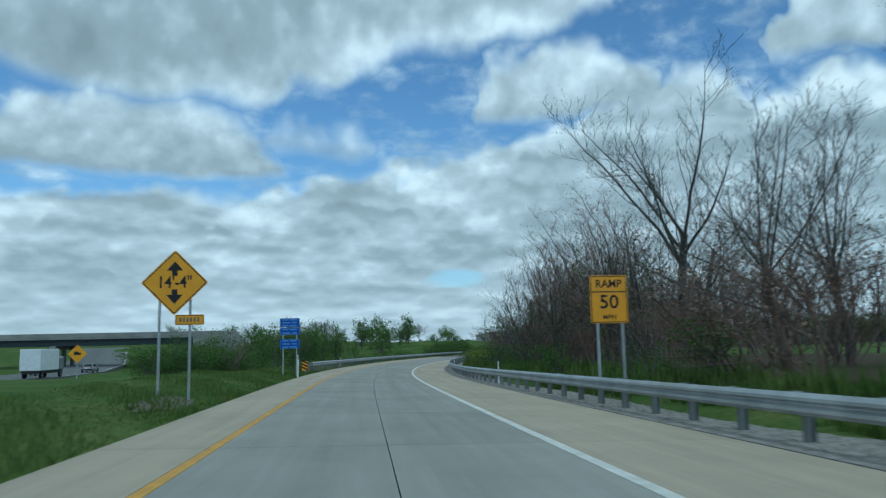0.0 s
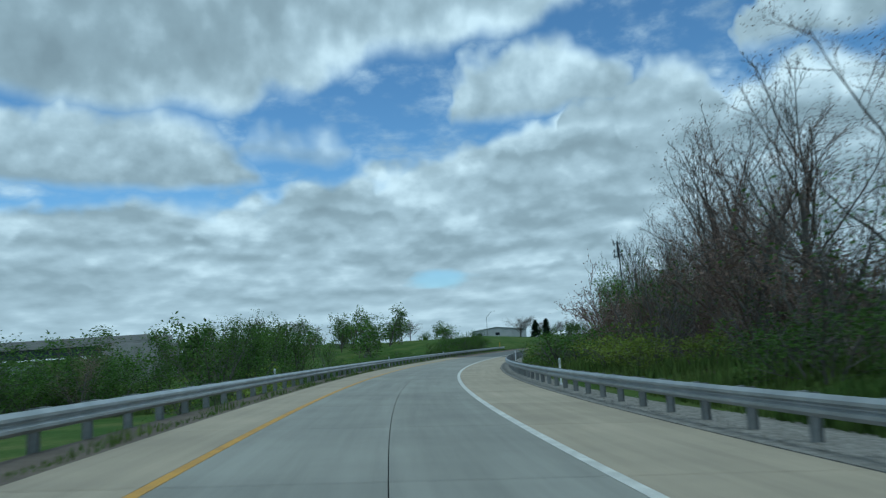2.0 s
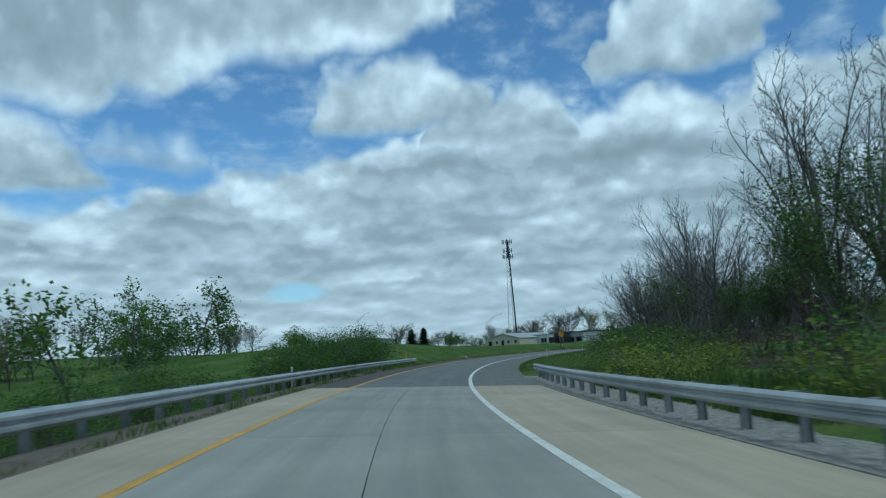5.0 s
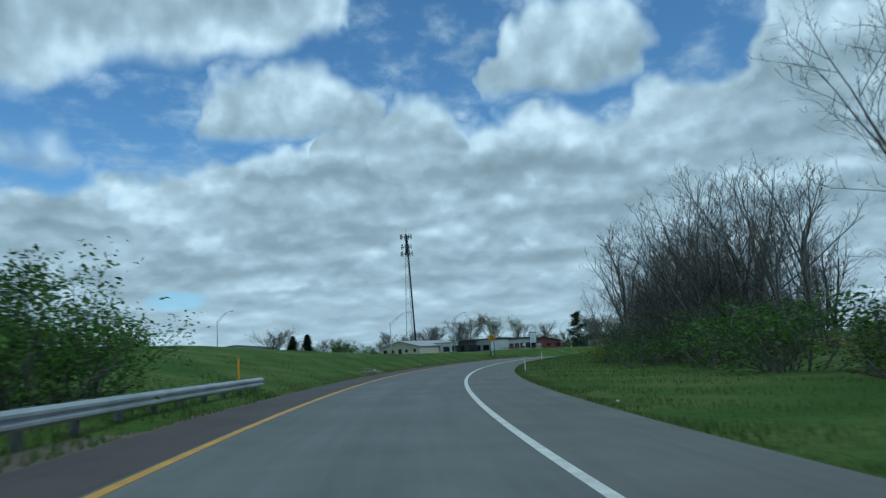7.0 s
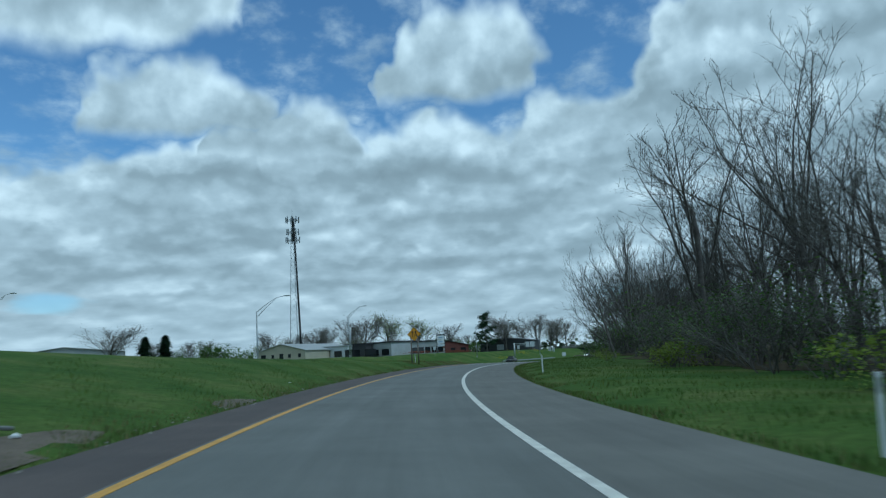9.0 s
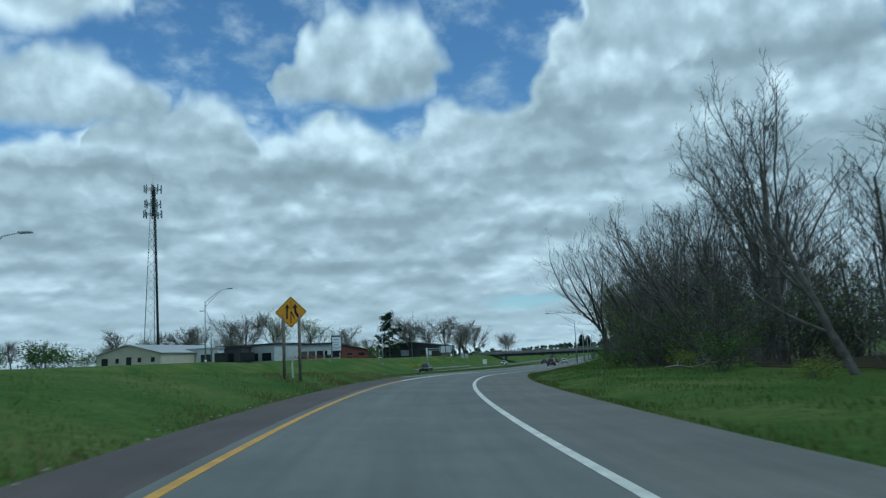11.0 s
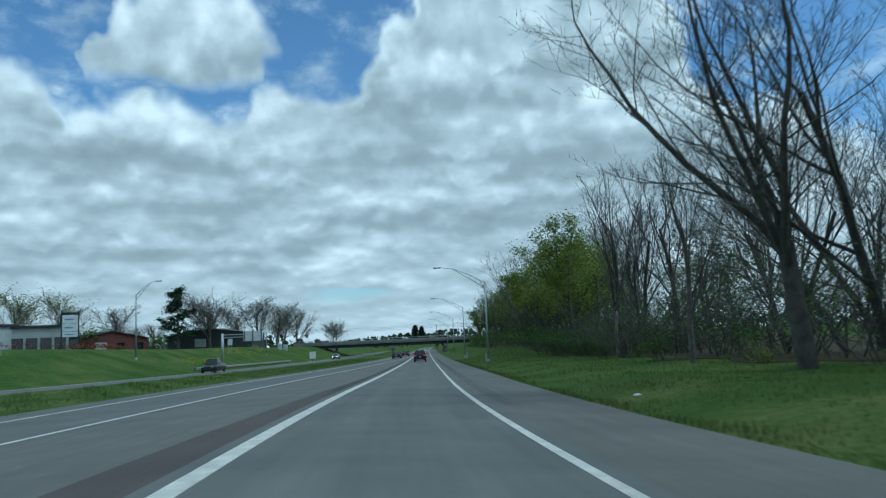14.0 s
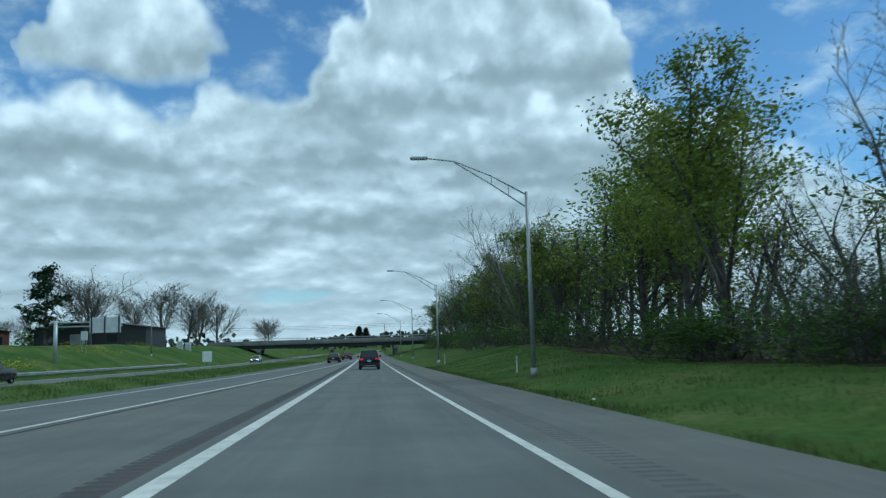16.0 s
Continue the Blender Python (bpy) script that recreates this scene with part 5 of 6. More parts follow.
for s in (399.9, 448.0, 496.0, 545.0):
    lamp_post(s, 7.4, 0)
lamp_post(293.0, -27.0, 180, 8.7, 3.6)
lamp_post(293.7, -65.0, 180, 8.0, 3.2)
lamp_post(351.4, -42.0, 180, 8.5, 3.4)
lamp_post(421.0, -36.8, 180, 8.6, 2.6)
lamp_post(492.0, -34.5, 180, 8.6, 3.0)
lamp_post(365.3, -48.8, 0, 7.0, 1.2, "tall thin lamp post beside the buildings")


# ---- the mast ----
def build_mast():
    x, y = 101.8, 453.5
    g = gz(x, y)
    ob = thing("radio_mast", "tall tapering lattice mast with antenna rings", "radio mast", (x, y, g), 38)
    top = 49.5 - g
    corner = lambda k, z: Vector((math.cos(radians(-100 + 120 * k)), math.sin(radians(-100 + 120 * k)), 0)) * (2.3 - 1.85 * z / top) + Vector((0, 0, z))
    for k in range(3):
        part("leg", tube([corner(k, -0.3), corner(k, top)], [0.11, 0.07], 8), M["lattice"], ob, smooth=True)
    n = 22
    for i in range(n):
        for k in range(3):
            a, b = corner(k, top * i / n), corner((k + 1) % 3, top * (i + 1) / n)
            part("brace", tube([a, b], 0.035, 4), M["lattice"], ob)
    part("cable_run", tube([corner(0, 0) + Vector((0.2, 0.1, 0)), corner(0, top) + Vector((0.1, 0.05, 0))], [0.34, 0.30], 8), M["tower_dark"], ob, "thick dark cable run up one leg", smooth=True)
    part("top_pole", tube([(0, 0, top - 8), (0, 0, top + 0.6)], [0.38, 0.3], 8), M["tower_dark"], ob)
    part("lightning_rod", tube([(0, 0, top), (0, 0, top + 3.4)], [0.05, 0.02], 6), M["lattice"], ob)
    for z, r in ((top - 0.6, 2.1), (top - 4.8, 1.9), (top - 7.6, 2.2)):
        ring = [Vector((math.cos(radians(a)) * r, math.sin(radians(a)) * r, z)) for a in range(0, 361, 60)]
        part("platform", tube(ring, 0.06, 5), M["lattice"], ob)
        for k in range(6):
            part("outrigger", tube([(0, 0, z), ring[k]], 0.05, 5), M["lattice"], ob)
        for k in range(9):
            a = radians(k * 40 + z)
            p = Vector((math.cos(a) * (r + 0.15), math.sin(a) * (r + 0.15), z))
            part("antenna", boxed(p.x - 0.16, p.x + 0.16, p.y - 0.12, p.y + 0.12, z - 0.9, z + 1.1, bev=0.03), M["lattice"], ob)


build_mast()


# ---- buildings beside the road ----
def facing(a, b):
    return math.degrees(math.atan2(b[1] - a[1], b[0] - a[0]))


def hall(name, label, a, b, deep, z0, eave, peak, wall, roof, openings, ridge_along=False):
    """A hall whose front runs from a to b; openings: (x0, x1, z0, z1, kind)."""
    ob = thing(name, label, "building", (a[0], a[1], z0), facing(a, b))
    w = math.hypot(b[0] - a[0], b[1] - a[1])
    prof = [(0, -1.0), (w, -1.0), (w, eave), (w / 2, peak), (0, eave)] if not ridge_along else [(0, -1.0), (w, -1.0), (w, eave), (0, eave)]
    n = len(prof)
    verts = [(x, 0, z) for x, z in prof] + [(x, deep, z) for x, z in prof]
    part("wall", raw("wall", verts, [tuple(range(n)), tuple(range(2 * n - 1, n - 1, -1))] + [(i, i + n, (i + 1) % n + n, (i + 1) % n) for i in range(n)]), M[wall], ob)
    if ridge_along:
        part("roof", boxed(-0.4, w + 0.4, -0.4, deep + 0.4, eave + 0.005, eave + 0.45, bev=0.03), M[roof], ob)
    else:
        for s in (0, 1):
            x0, x1 = (-0.5, w / 2 + 0.05) if s == 0 else (w / 2 - 0.05, w + 0.5)
            z_0, z_1 = (eave - 0.1, peak + 0.06) if s == 0 else (peak + 0.06, eave - 0.1)
            vs = [(x0, -0.5, z_0), (x1, -0.5, z_1), (x1, deep + 0.5, z_1), (x0, deep + 0.5, z_0)]
            vs += [(x, y, z + 0.14) for x, y, z in vs]
            part("roof", raw("roof", vs, [(3, 2, 1, 0), (4, 5, 6, 7), (0, 1, 5, 4), (1, 2, 6, 5), (2, 3, 7, 6), (3, 0, 4, 7)]), M[roof], ob)
    for x0, x1, q0, q1, kind in openings:
        fr = part("window" if kind == "win" else "door", boxed(x0 - 0.08, x1 + 0.08, -0.07, -0.003, q0 - 0.08, q1 + 0.08), M["plastic"] if kind != "light" else M["sign_white"], ob)
        part("pane", boxed(x0, x1, -0.10, -0.071, q0, q1), M["win"] if kind != "light" else M["grey_wall"], fr)
    return ob


def gbase(*ps):
    return min(gz(x, y) for x, y in ps)


hall("metal_hall", "beige metal hall with a low gabled roof", (86.1, 445.0), (98.0, 433.0), 42, 0.9, 3.0, 5.2, "beige", "roof_grey",
     [(1.5, 3.0, 0.0, 2.1, "door"), (5.2, 5.9, 1.0, 2.0, "win"), (8.0, 9.2, 0.0, 2.2, "door"), (11.0, 11.8, 1.0, 2.0, "win"), (14.5, 15.3, 1.0, 2.0, "win")])
hall("office_hall", "low grey flat-roofed building with dark glazing", (120.5, 445.6), (127.0, 432.0), 12, 0.6, 4.3, 4.3, "grey_wall", "shingle",
     [(1.0, 9.5, 0.3, 2.2, "win"), (11.0, 14.0, 0.3, 2.2, "win")], True)
hall("office_hall", "low grey building wing with a row of dark windows", (134.5, 438.0), (145.0, 433.0), 10, 0.6, 4.0, 4.0, "grey_wall", "shingle",
     [(0.6 + 2.2 * k, 2.2 + 2.2 * k, 0.3, 2.2, "win") for k in range(6)], True)
hall("store_building", "small white flat-roofed building beside the hall", (108.5, 448.8), (114.4, 438.9), 10, 0.9, 3.6, 3.6, "sign_white", "roof_grey",
     [(1.0, 4.0, 0.0, 2.4, "door"), (6.0, 9.0, 0.4, 2.2, "win"), (10.5, 13.5, 0.0, 2.4, "door")], True)
hall("store_building", "dark low building with a flat roof", (115.2, 441.9), (119.6, 436.2), 10, 0.7, 4.0, 4.0, "dark_wall", "shingle", [(1.5, 5.0, 0.2, 2.4, "win"), (7.0, 11.0, 0.2, 2.4, "win")], True)
hall("brick_building", "red brick building with a dark roof", (178.0, 506.0), (199.0, 505.0), 14, 0.2, 3.6, 5.6, "brick", "shingle",
     [(1.5, 3.2, 0.6, 2.4, "win"), (6.0, 9.0, 0.2, 2.6, "light"), (12.0, 14.0, 0.6, 2.4, "win"), (17.0, 19.5, 0.6, 2.4, "win")])
hall("long_house", "long dark house with a shingle roof behind trees", (200.0, 496.0), (214.0, 476.0), 11, 0.2, 3.6, 5.2, "dark_wall", "shingle",
     [(2.0, 4.0, 0.8, 2.2, "win"), (8.0, 11.0, 0.4, 2.4, "light"), (16.0, 18.0, 0.8, 2.2, "win")])
hall("far_house", "distant pale house with a low grey roof", (18.0, 424.0), (42.0, 416.0), 10, 2.8, 3.2, 4.6, "grey_wall", "roof_grey", [(3, 5, 0.8, 2.0, "win"), (12, 14, 0.8, 2.0, "win")])


def build_pylon_sign():
    x, y = 140.6, 422.8
    z = gz(x, y)
    ob = thing("pylon_sign", "white stacked business sign on two posts", "sign", (x, y, z), math.degrees(HDIR) + 25)
    for sx in (-1.25, 1.25):
        part("post", boxed(sx - 0.1, sx + 0.1, -0.1, 0.1, -0.4, 6.9 - z, bev=0.01), M["steel_and_shade"], ob)
    top = 6.7 - z
    for k, h in enumerate((0.5, 1.4, 1.3, 0.9)):
        pan = part("panel", boxed(-1.15, 1.15, -0.14, 0.14, top - h, top - 0.1, bev=0.02), M["sign_white"] if k else M["steel_and_shade"], ob)
        if k:
            part("print_bar", boxed(-0.8, 0.5, -0.146, -0.141, top - h * 0.62, top - h * 0.45), M["sign_pale"], pan)
        top -= h


build_pylon_sign()


# ---- sign bridge arm over the far carriageway, boards and cabinets ----
def build_cantilever():
    p = road_at(453, -34.0)
    z = gz(p.x, p.y)
    ob = thing("cantilever_sign", "grey cantilever sign frame seen from behind", "road sign", (p.x, p.y, z), heading(453))
    h = 1.6 - z
    part("column", tube([(0, 0, -0.4), (0, 0, h + 0.6)], 0.22, 12), M["alu"], ob, smooth=True)
    for q in (h - 0.1, h + 0.35):
        part("arm", tube([(0, 0, q), (7.0, 0, q)], 0.09, 8), M["alu"], ob, smooth=True)
    part("panel", boxed(3.6, 6.9, -0.12, -0.04, h - 0.85, h + 0.85, bev=0.01), M["sign_white"], ob)
    for x in (3.8, 5.2, 6.7):
        part("bracket", boxed(x - 0.07, x + 0.07, -0.2, 0.12, h - 0.95, h + 0.95), M["steel_and_shade"], ob)


build_cantilever()


def board(label, s, d, w, h, up, turn=0.0, posts=2, mat_="sign_white"):
    ob = roadside("sign_board", label, "road sign", s, d, turn=turn)
    part("panel", plate(round_rect(w, h, 0.05, 0, up + h / 2), -0.01, 0.0), M[mat_], ob)
    sign_posts(ob, (-w * 0.3, w * 0.3) if posts == 2 else (0.0,), up + h * 0.8)
    return ob


board("white sign board seen from behind on two posts", 466.0, -20.5, 1.2, 1.3, 0.9, 25)
board("pale sign board on the grass bank", 470.0, -37.0, 0.9, 1.2, 1.6)
board("small white sign on a thin post", 395.0, -40.0, 0.7, 0.9, 1.4, posts=1)
board("green exit sign beside the lower road", 97.0, -56.0, 3.0, 1.8, 2.2, 8, mat_="sign_green")
for s, d in ((522.5, -37.3), (525, -36.3)):
    ob = roadside("utility_cabinet", "pale grey utility cabinet on the grass bank", "cabinet", s, d, turn=10, group="utility cabinets")
    body = part("body", boxed(-0.55, 0.55, -0.4, 0.4, -0.2, 1.5, bev=0.03), M["sign_white"], ob)
    part("door", boxed(-0.48, 0.48, -0.425, -0.401, 0.1, 1.35, bev=0.008), M["alu"], body)


# ---- road bridges ----
def build_overpass():
    c = road_at(588, -11.0)
    t = heading(588) + 2
    ob = thing("overpass", "grey concrete highway overpass on round piers", "bridge", (c.x, c.y, 0), t)
    z0 = -4.6
    zs = -1.75      # underside of the girders
    part("deck", boxed(-33, 40, -5.5, 5.5, zs + 1.0, zs + 1.35, bev=0.03), M["bridge"], ob)
    for y in (-4.4, -2.2, 0, 2.2, 4.4):
        part("girder", boxed(-30, 32, y - 0.25, y + 0.25, zs, zs + 1.0), M["steel_and_shade"], ob)
    for y in (-5.45, 5.45):
        part("parapet", boxed(-33, 40, y - 0.15, y + 0.15, zs + 1.351, zs + 2.25, bev=0.02), M["bridge"], ob)
        for k in range(25):
            part("rail_post", boxed(-32 + k * 3 - 0.04, -32 + k * 3 + 0.04, y - 0.04, y + 0.04, zs + 2.25, zs + 2.7), M["steel_and_shade"], ob)
        part("hand_rail", boxed(-33, 40, y - 0.04, y + 0.04, zs + 2.7, zs + 2.78), M["alu"], ob)
    for x in (-19.5, 0.5, 18.5):
        cap = part("pier_cap", boxed(x - 0.6, x + 0.6, -5.2, 5.2, zs - 0.9, zs, bev=0.04), M["bridge"], ob)
        for y in (-4, 0, 4):
            part("pier", tube([(x, y, z0 - 1.5), (x, y, zs - 0.85)], 0.5, 14), M["bridge"], ob, smooth=True)
    for x0, x1 in ((-33, -29.5), (31, 40)):
        part("abutment", boxed(x0, x1, -5.6, 5.6, z0 - 2.5, zs + 0.95, bev=0.05), M["bridge"], ob)
    # earth ramps at both ends
    for s, x in ((-1, -31), (1, 36)):
        vs, fs = [], []
        for k, (dx, top) in enumerate(((0, zs + 0.9), (60, zs + 0.4), (160, zs - 1.5))):
            for y, z in ((-22, z0 - 1.0), (-5.5, top), (5.5, top), (22, z0 - 1.0)):
                vs.append((x + s * dx, y, z))
        for k in range(2):
            for j in range(3):
                fs.append((k * 4 + j, k * 4 + j + 1, k * 4 + j + 5, k * 4 + j + 4))
        fs.append((0, 1, 2, 3))
        part("embankment", raw("embankment", vs, fs), M["grass"], ob, "grassed earth ramp")


build_overpass()


def build_far_bridge():
    ob = thing("highway_bridge", "long grey concrete bridge over the lower highway", "bridge", (-118, 164, 1.1), 3)
    part("deck", boxed(-60, 72, -6, 6, 2.7, 3.1, bev=0.03), M["bridge"], ob)
    # all girders take the dark colour: it paints in the shade below the deck
    for y in (-5.2, -1.8, 1.8, 5.2):
        part("girder", boxed(-60, 66, y - 0.25, y + 0.25, 1.4, 2.7), M["steel_and_shade"], ob)
    for y in (-5.9, 5.9):
        part("parapet", boxed(-60, 72, y - 0.15, y + 0.15, 3.101, 4.0, bev=0.02), M["bridge"], ob)
    for x in (-34, -8, 18, 36):
        part("pier_cap", boxed(x - 0.6, x + 0.6, -5.6, 5.6, 0.7, 1.4, bev=0.04), M["bridge"], ob)
        for y in (-4.4, 0, 4.4):
            part("pier", tube([(x, y, -7), (x, y, 0.75)], 0.5, 12), M["bridge"], ob, smooth=True)
    part("abutment", boxed(65, 73, -6.2, 6.2, -6, 2.69, bev=0.05), M["bridge"], ob)


build_far_bridge()


# ---- vehicles ----
def wheel(parent, x, y, r=0.36, w=0.24):
    n = 20
    ring = [(r * 0.72, -w / 2), (r * 0.95, -w / 2), (r, -w * 0.3), (r, w * 0.3), (r * 0.95, w / 2), (r * 0.72, w / 2)]
    verts, faces = [], []
    for k in range(n):
        a = 2 * math.pi * k / n
        for q, d in ring:
            verts.append((d, math.cos(a) * q, math.sin(a) * q))
    m = len(ring)
    for k in range(n):
        for j in range(m - 1):
            faces.append((k * m + j, k * m + j + 1, (k + 1) % n * m + j + 1, (k + 1) % n * m + j))
    t = part("wheel", raw("tyre", verts, faces), M["tyre"], parent, smooth=True)
    t.matrix_basis = pose(x, y, r)
    rimv, rimf = [(0.03 * (1 if x > 0 else -1), 0, 0)], []
    for k in range(n):
        a = 2 * math.pi * k / n
        q = r * 0.74
        rimv.append((w * 0.35 * (1 if x > 0 else -1), math.cos(a) * q, math.sin(a) * q))
    for k in range(n):
        if k % 4 != 3:
            rimf.append((0, 1 + k, 1 + (k + 1) % n))
    part("rim", raw("rim", rimv, rimf), M["rim"], t)


def car(name, label, place, turn, paint, style="suv", lights="brake", group="cars", scale=1.0):
    """Its front is +y. Lofted through cross-sections from tail to nose: y, half width, sill, belt."""
    ob = thing(name, label, "car", place, turn, group=group)
    ob.scale = (scale,) * 3
    tall = {"suv": 1.74, "hatch": 1.58, "sedan": 1.46, "pickup": 1.85}[style]
    belt = {"suv": 1.08, "hatch": 1.0, "sedan": 0.95, "pickup": 1.15}[style]
    half, ln = 0.94, {"suv": 4.75, "hatch": 4.5, "sedan": 4.8, "pickup": 5.7}[style]
    y0 = -ln / 2
    secs = [(0.0, 0.84, 0.42, belt - 0.14), (0.06, 0.90, 0.30, belt - 0.03), (0.35, half, 0.24, belt), (ln * 0.5, half, 0.22, belt), (ln * 0.72, half, 0.22, belt - 0.03),
            (ln * 0.88, half - 0.03, 0.24, belt - 0.14), (ln * 0.97, 0.84, 0.30, belt - 0.26), (ln, 0.70, 0.42, belt - 0.36)]
    verts, faces = [], []
    for y, hw, lo, hi in secs:
        mid = (lo + hi) / 2
        row = [(-hw + 0.10, lo), (-hw + 0.02, lo + 0.10), (-hw, mid), (-hw + 0.03, hi - 0.10), (-hw + 0.12, hi), (hw - 0.12, hi), (hw - 0.03, hi - 0.10), (hw, mid), (hw - 0.02, lo + 0.10), (hw - 0.10, lo)]
        verts += [(x, y0 + y, z) for x, z in row]
    m = 10
    for k in range(len(secs) - 1):
        for j in range(m):
            faces.append((k * m + j, k * m + (j + 1) % m, (k + 1) * m + (j + 1) % m, (k + 1) * m + j))
    faces += [tuple(range(m))[::-1], tuple(range(len(verts) - m, len(verts)))]
    body = part("body", raw("body", verts, faces), M[paint], ob, smooth=True)
    # cabin: pillars and roof in paint, panes set proud
    a, b, c, d = {"suv": (0.12, 0.55, 2.75, 3.45), "hatch": (0.15, 0.75, 2.6, 3.4), "sedan": (0.55, 1.15, 2.6, 3.5), "pickup": (2.0, 2.15, 3.5, 4.15)}[style]
    bot, top = belt - 0.02, tall
    cab = [(-0.84, a, bot), (0.84, a, bot), (0.84, d, bot), (-0.84, d, bot), (-0.66, b, top - 0.06), (0.66, b, top - 0.06), (0.66, c, top - 0.06), (-0.66, c, top - 0.06),
           (-0.56, b + 0.12, top), (0.56, b + 0.12, top), (0.56, c - 0.15, top), (-0.56, c - 0.15, top)]
    cab = [(x, y0 + y, z) for x, y, z in cab]
    cabin = part("cabin", raw("cabin", cab, [(0, 1, 5, 4), (1, 2, 6, 5), (2, 3, 7, 6), (3, 0, 4, 7), (4, 5, 9, 8), (5, 6, 10, 9), (6, 7, 11, 10), (7, 4, 8, 11), (8, 9, 10, 11)]), M[paint], ob)

    def pane(nm, i, j, k, l, shrink=0.09, lift=0.012):
        p = [Vector(cab[q]) for q in (i, j, k, l)]
        mid = sum(p, Vector()) / 4
        nrm = (p[1] - p[0]).cross(p[3] - p[0]).normalized()
        q = [v.lerp(mid, shrink * 1.6) + nrm * lift for v in p]
        part(nm, raw("pane", q + [v - nrm * (lift - 0.002) for v in q], [(0, 1, 2, 3), (0, 4, 5, 1), (1, 5, 6, 2), (2, 6, 7, 3), (3, 7, 4, 0)]), M["win"], cabin)
    pane("rear_window", 0, 1, 5, 4)
    pane("side_window", 1, 2, 6, 5)
    pane("windscreen", 2, 3, 7, 6)
    pane("side_window", 3, 0, 4, 7)
    if style == "pickup":
        part("cargo_bed", boxed(-0.80, 0.80, y0 + 0.15, y0 + 1.95, belt - 0.5, belt + 0.012), M["plastic"], ob, "dark open cargo bed")
    part("rear_bumper", boxed(-0.86, 0.86, y0 - 0.05, y0 + 0.10, 0.36, 0.62, bev=0.03), M["plastic"], ob)
    part("bumper_trim", boxed(-0.55, 0.55, y0 - 0.062, y0 - 0.052, 0.34, 0.40, bev=0.003), M["chrome"], ob)
    part("front_bumper", boxed(-0.80, 0.80, y0 + ln - 0.08, y0 + ln + 0.05, 0.34, 0.60, bev=0.03), M["plastic"], ob)
    for sx in (-1, 1):
        part("tail_light", boxed(sx * 0.70 - 0.17, sx * 0.70 + 0.17, y0 - 0.03, y0 + 0.14, belt - 0.20, belt - 0.04, bev=0.015), M["brake"] if lights == "brake" else M["red_lamp"], ob)
        part("headlight", boxed(sx * 0.62 - 0.16, sx * 0.62 + 0.16, y0 + ln - 0.16, y0 + ln + 0.012, belt - 0.40, belt - 0.28, bev=0.015), M["head"] if lights == "head" else M["chrome"], ob)
        part("wing_mirror", boxed(sx * 1.02 - 0.09, sx * 1.02 + 0.09, y0 + d - 0.35, y0 + d - 0.23, belt + 0.0, belt + 0.15, bev=0.02), M[paint], ob)
        if style in ("suv", "hatch"):
            part("roof_rail", boxed(sx * 0.56 - 0.02, sx * 0.56 + 0.02, y0 + b + 0.2, y0 + c - 0.2, top + 0.001, top + 0.05, bev=0.008), M["chrome"], ob)
        for y in (0.82, ln - 0.9):
            wheel(ob, sx * 0.82, y0 + y)
    pl = part("number_plate", boxed(-0.16, 0.16, y0 - 0.035, y0 + 0.02, belt - 0.36, belt - 0.20, bev=0.004), M["sign_white"], ob)
    part("print_bar", boxed(-0.11, 0.11, y0 - 0.040, y0 - 0.036, belt - 0.30, belt - 0.25), M["sign_blue"], pl)
    return ob


def on_main(u, w):
    p = main_at(u, w)
    return (p.x, p.y, p.z + 0.012)


p = road_at(LAST + 71, 0.0)
car("suv", "dark blue sport utility car with lit brake lamps", p, heading(LAST + 71), "navy", "suv")
p = road_at(LAST + 128, 0.1)
car("hatchback", "white hatchback car driving ahead", p, heading(LAST + 128), "white_car", "hatch", "off")
HT = math.degrees(HDIR)
car("sedan", "black sedan car in the far lane", on_main(104, -2.0), HT, "black_car", "sedan", "off")
car("sedan", "dark sedan car further along the highway", on_main(138, -2.0), HT, "black_car", "sedan", "brake")
car("pickup_truck", "black pickup truck on the far carriageway", on_main(41, -22.5), HT + 180, "black_car", "pickup", "off")
car("sedan", "silver car passing under the overpass", on_main(150, -22.0), HT + 180, "silver", "sedan", "head")
car("hatchback", "silver car on the far carriageway", on_main(-75, -22.0), HT + 180, "silver", "hatch", "off")

# the lower highway by the first bend
LOW_WAY = [(-54.0, 20.0), (-51.0, 62.0), (-52.0, 98.0), (-60.0, 132.0), (-74.0, 176.0), (-104.0, 250.0)]
LOW_Z = [max(gz(x, y), gz(x + 5, y), gz(x - 8, y)) + 0.15 for x, y in LOW_WAY]


def low_at(s, d=0.0, up=0.0):
    i = min(int(s), len(LOW_WAY) - 2)
    f = s - i
    a, b = Vector((*LOW_WAY[i], LOW_Z[i])), Vector((*LOW_WAY[i + 1], LOW_Z[i + 1]))
    p = a.lerp(b, f)
    t = (Vector((*LOW_WAY[min(i + 2, len(LOW_WAY) - 1)], 0)) - Vector((*LOW_WAY[max(i - 1, 0)], 0))).normalized()
    q = p + Vector((t.y, -t.x, 0)) * d
    return Vector((q.x, q.y, p.z + up))


low = tagged(new("lower_road"), "grey highway running below the ramp", "road", kind="structure")
strip("asphalt_lane", M["asphalt"], 0.0, 5.0, -12.0, 1.5, step=0.2, place=low_at, parent=low, thick=0.8)
strip("white_line", M["white"], 0.0, 5.0, 0.8, 0.95, step=0.2, up=0.006, thick=0.02, place=low_at, parent=low)


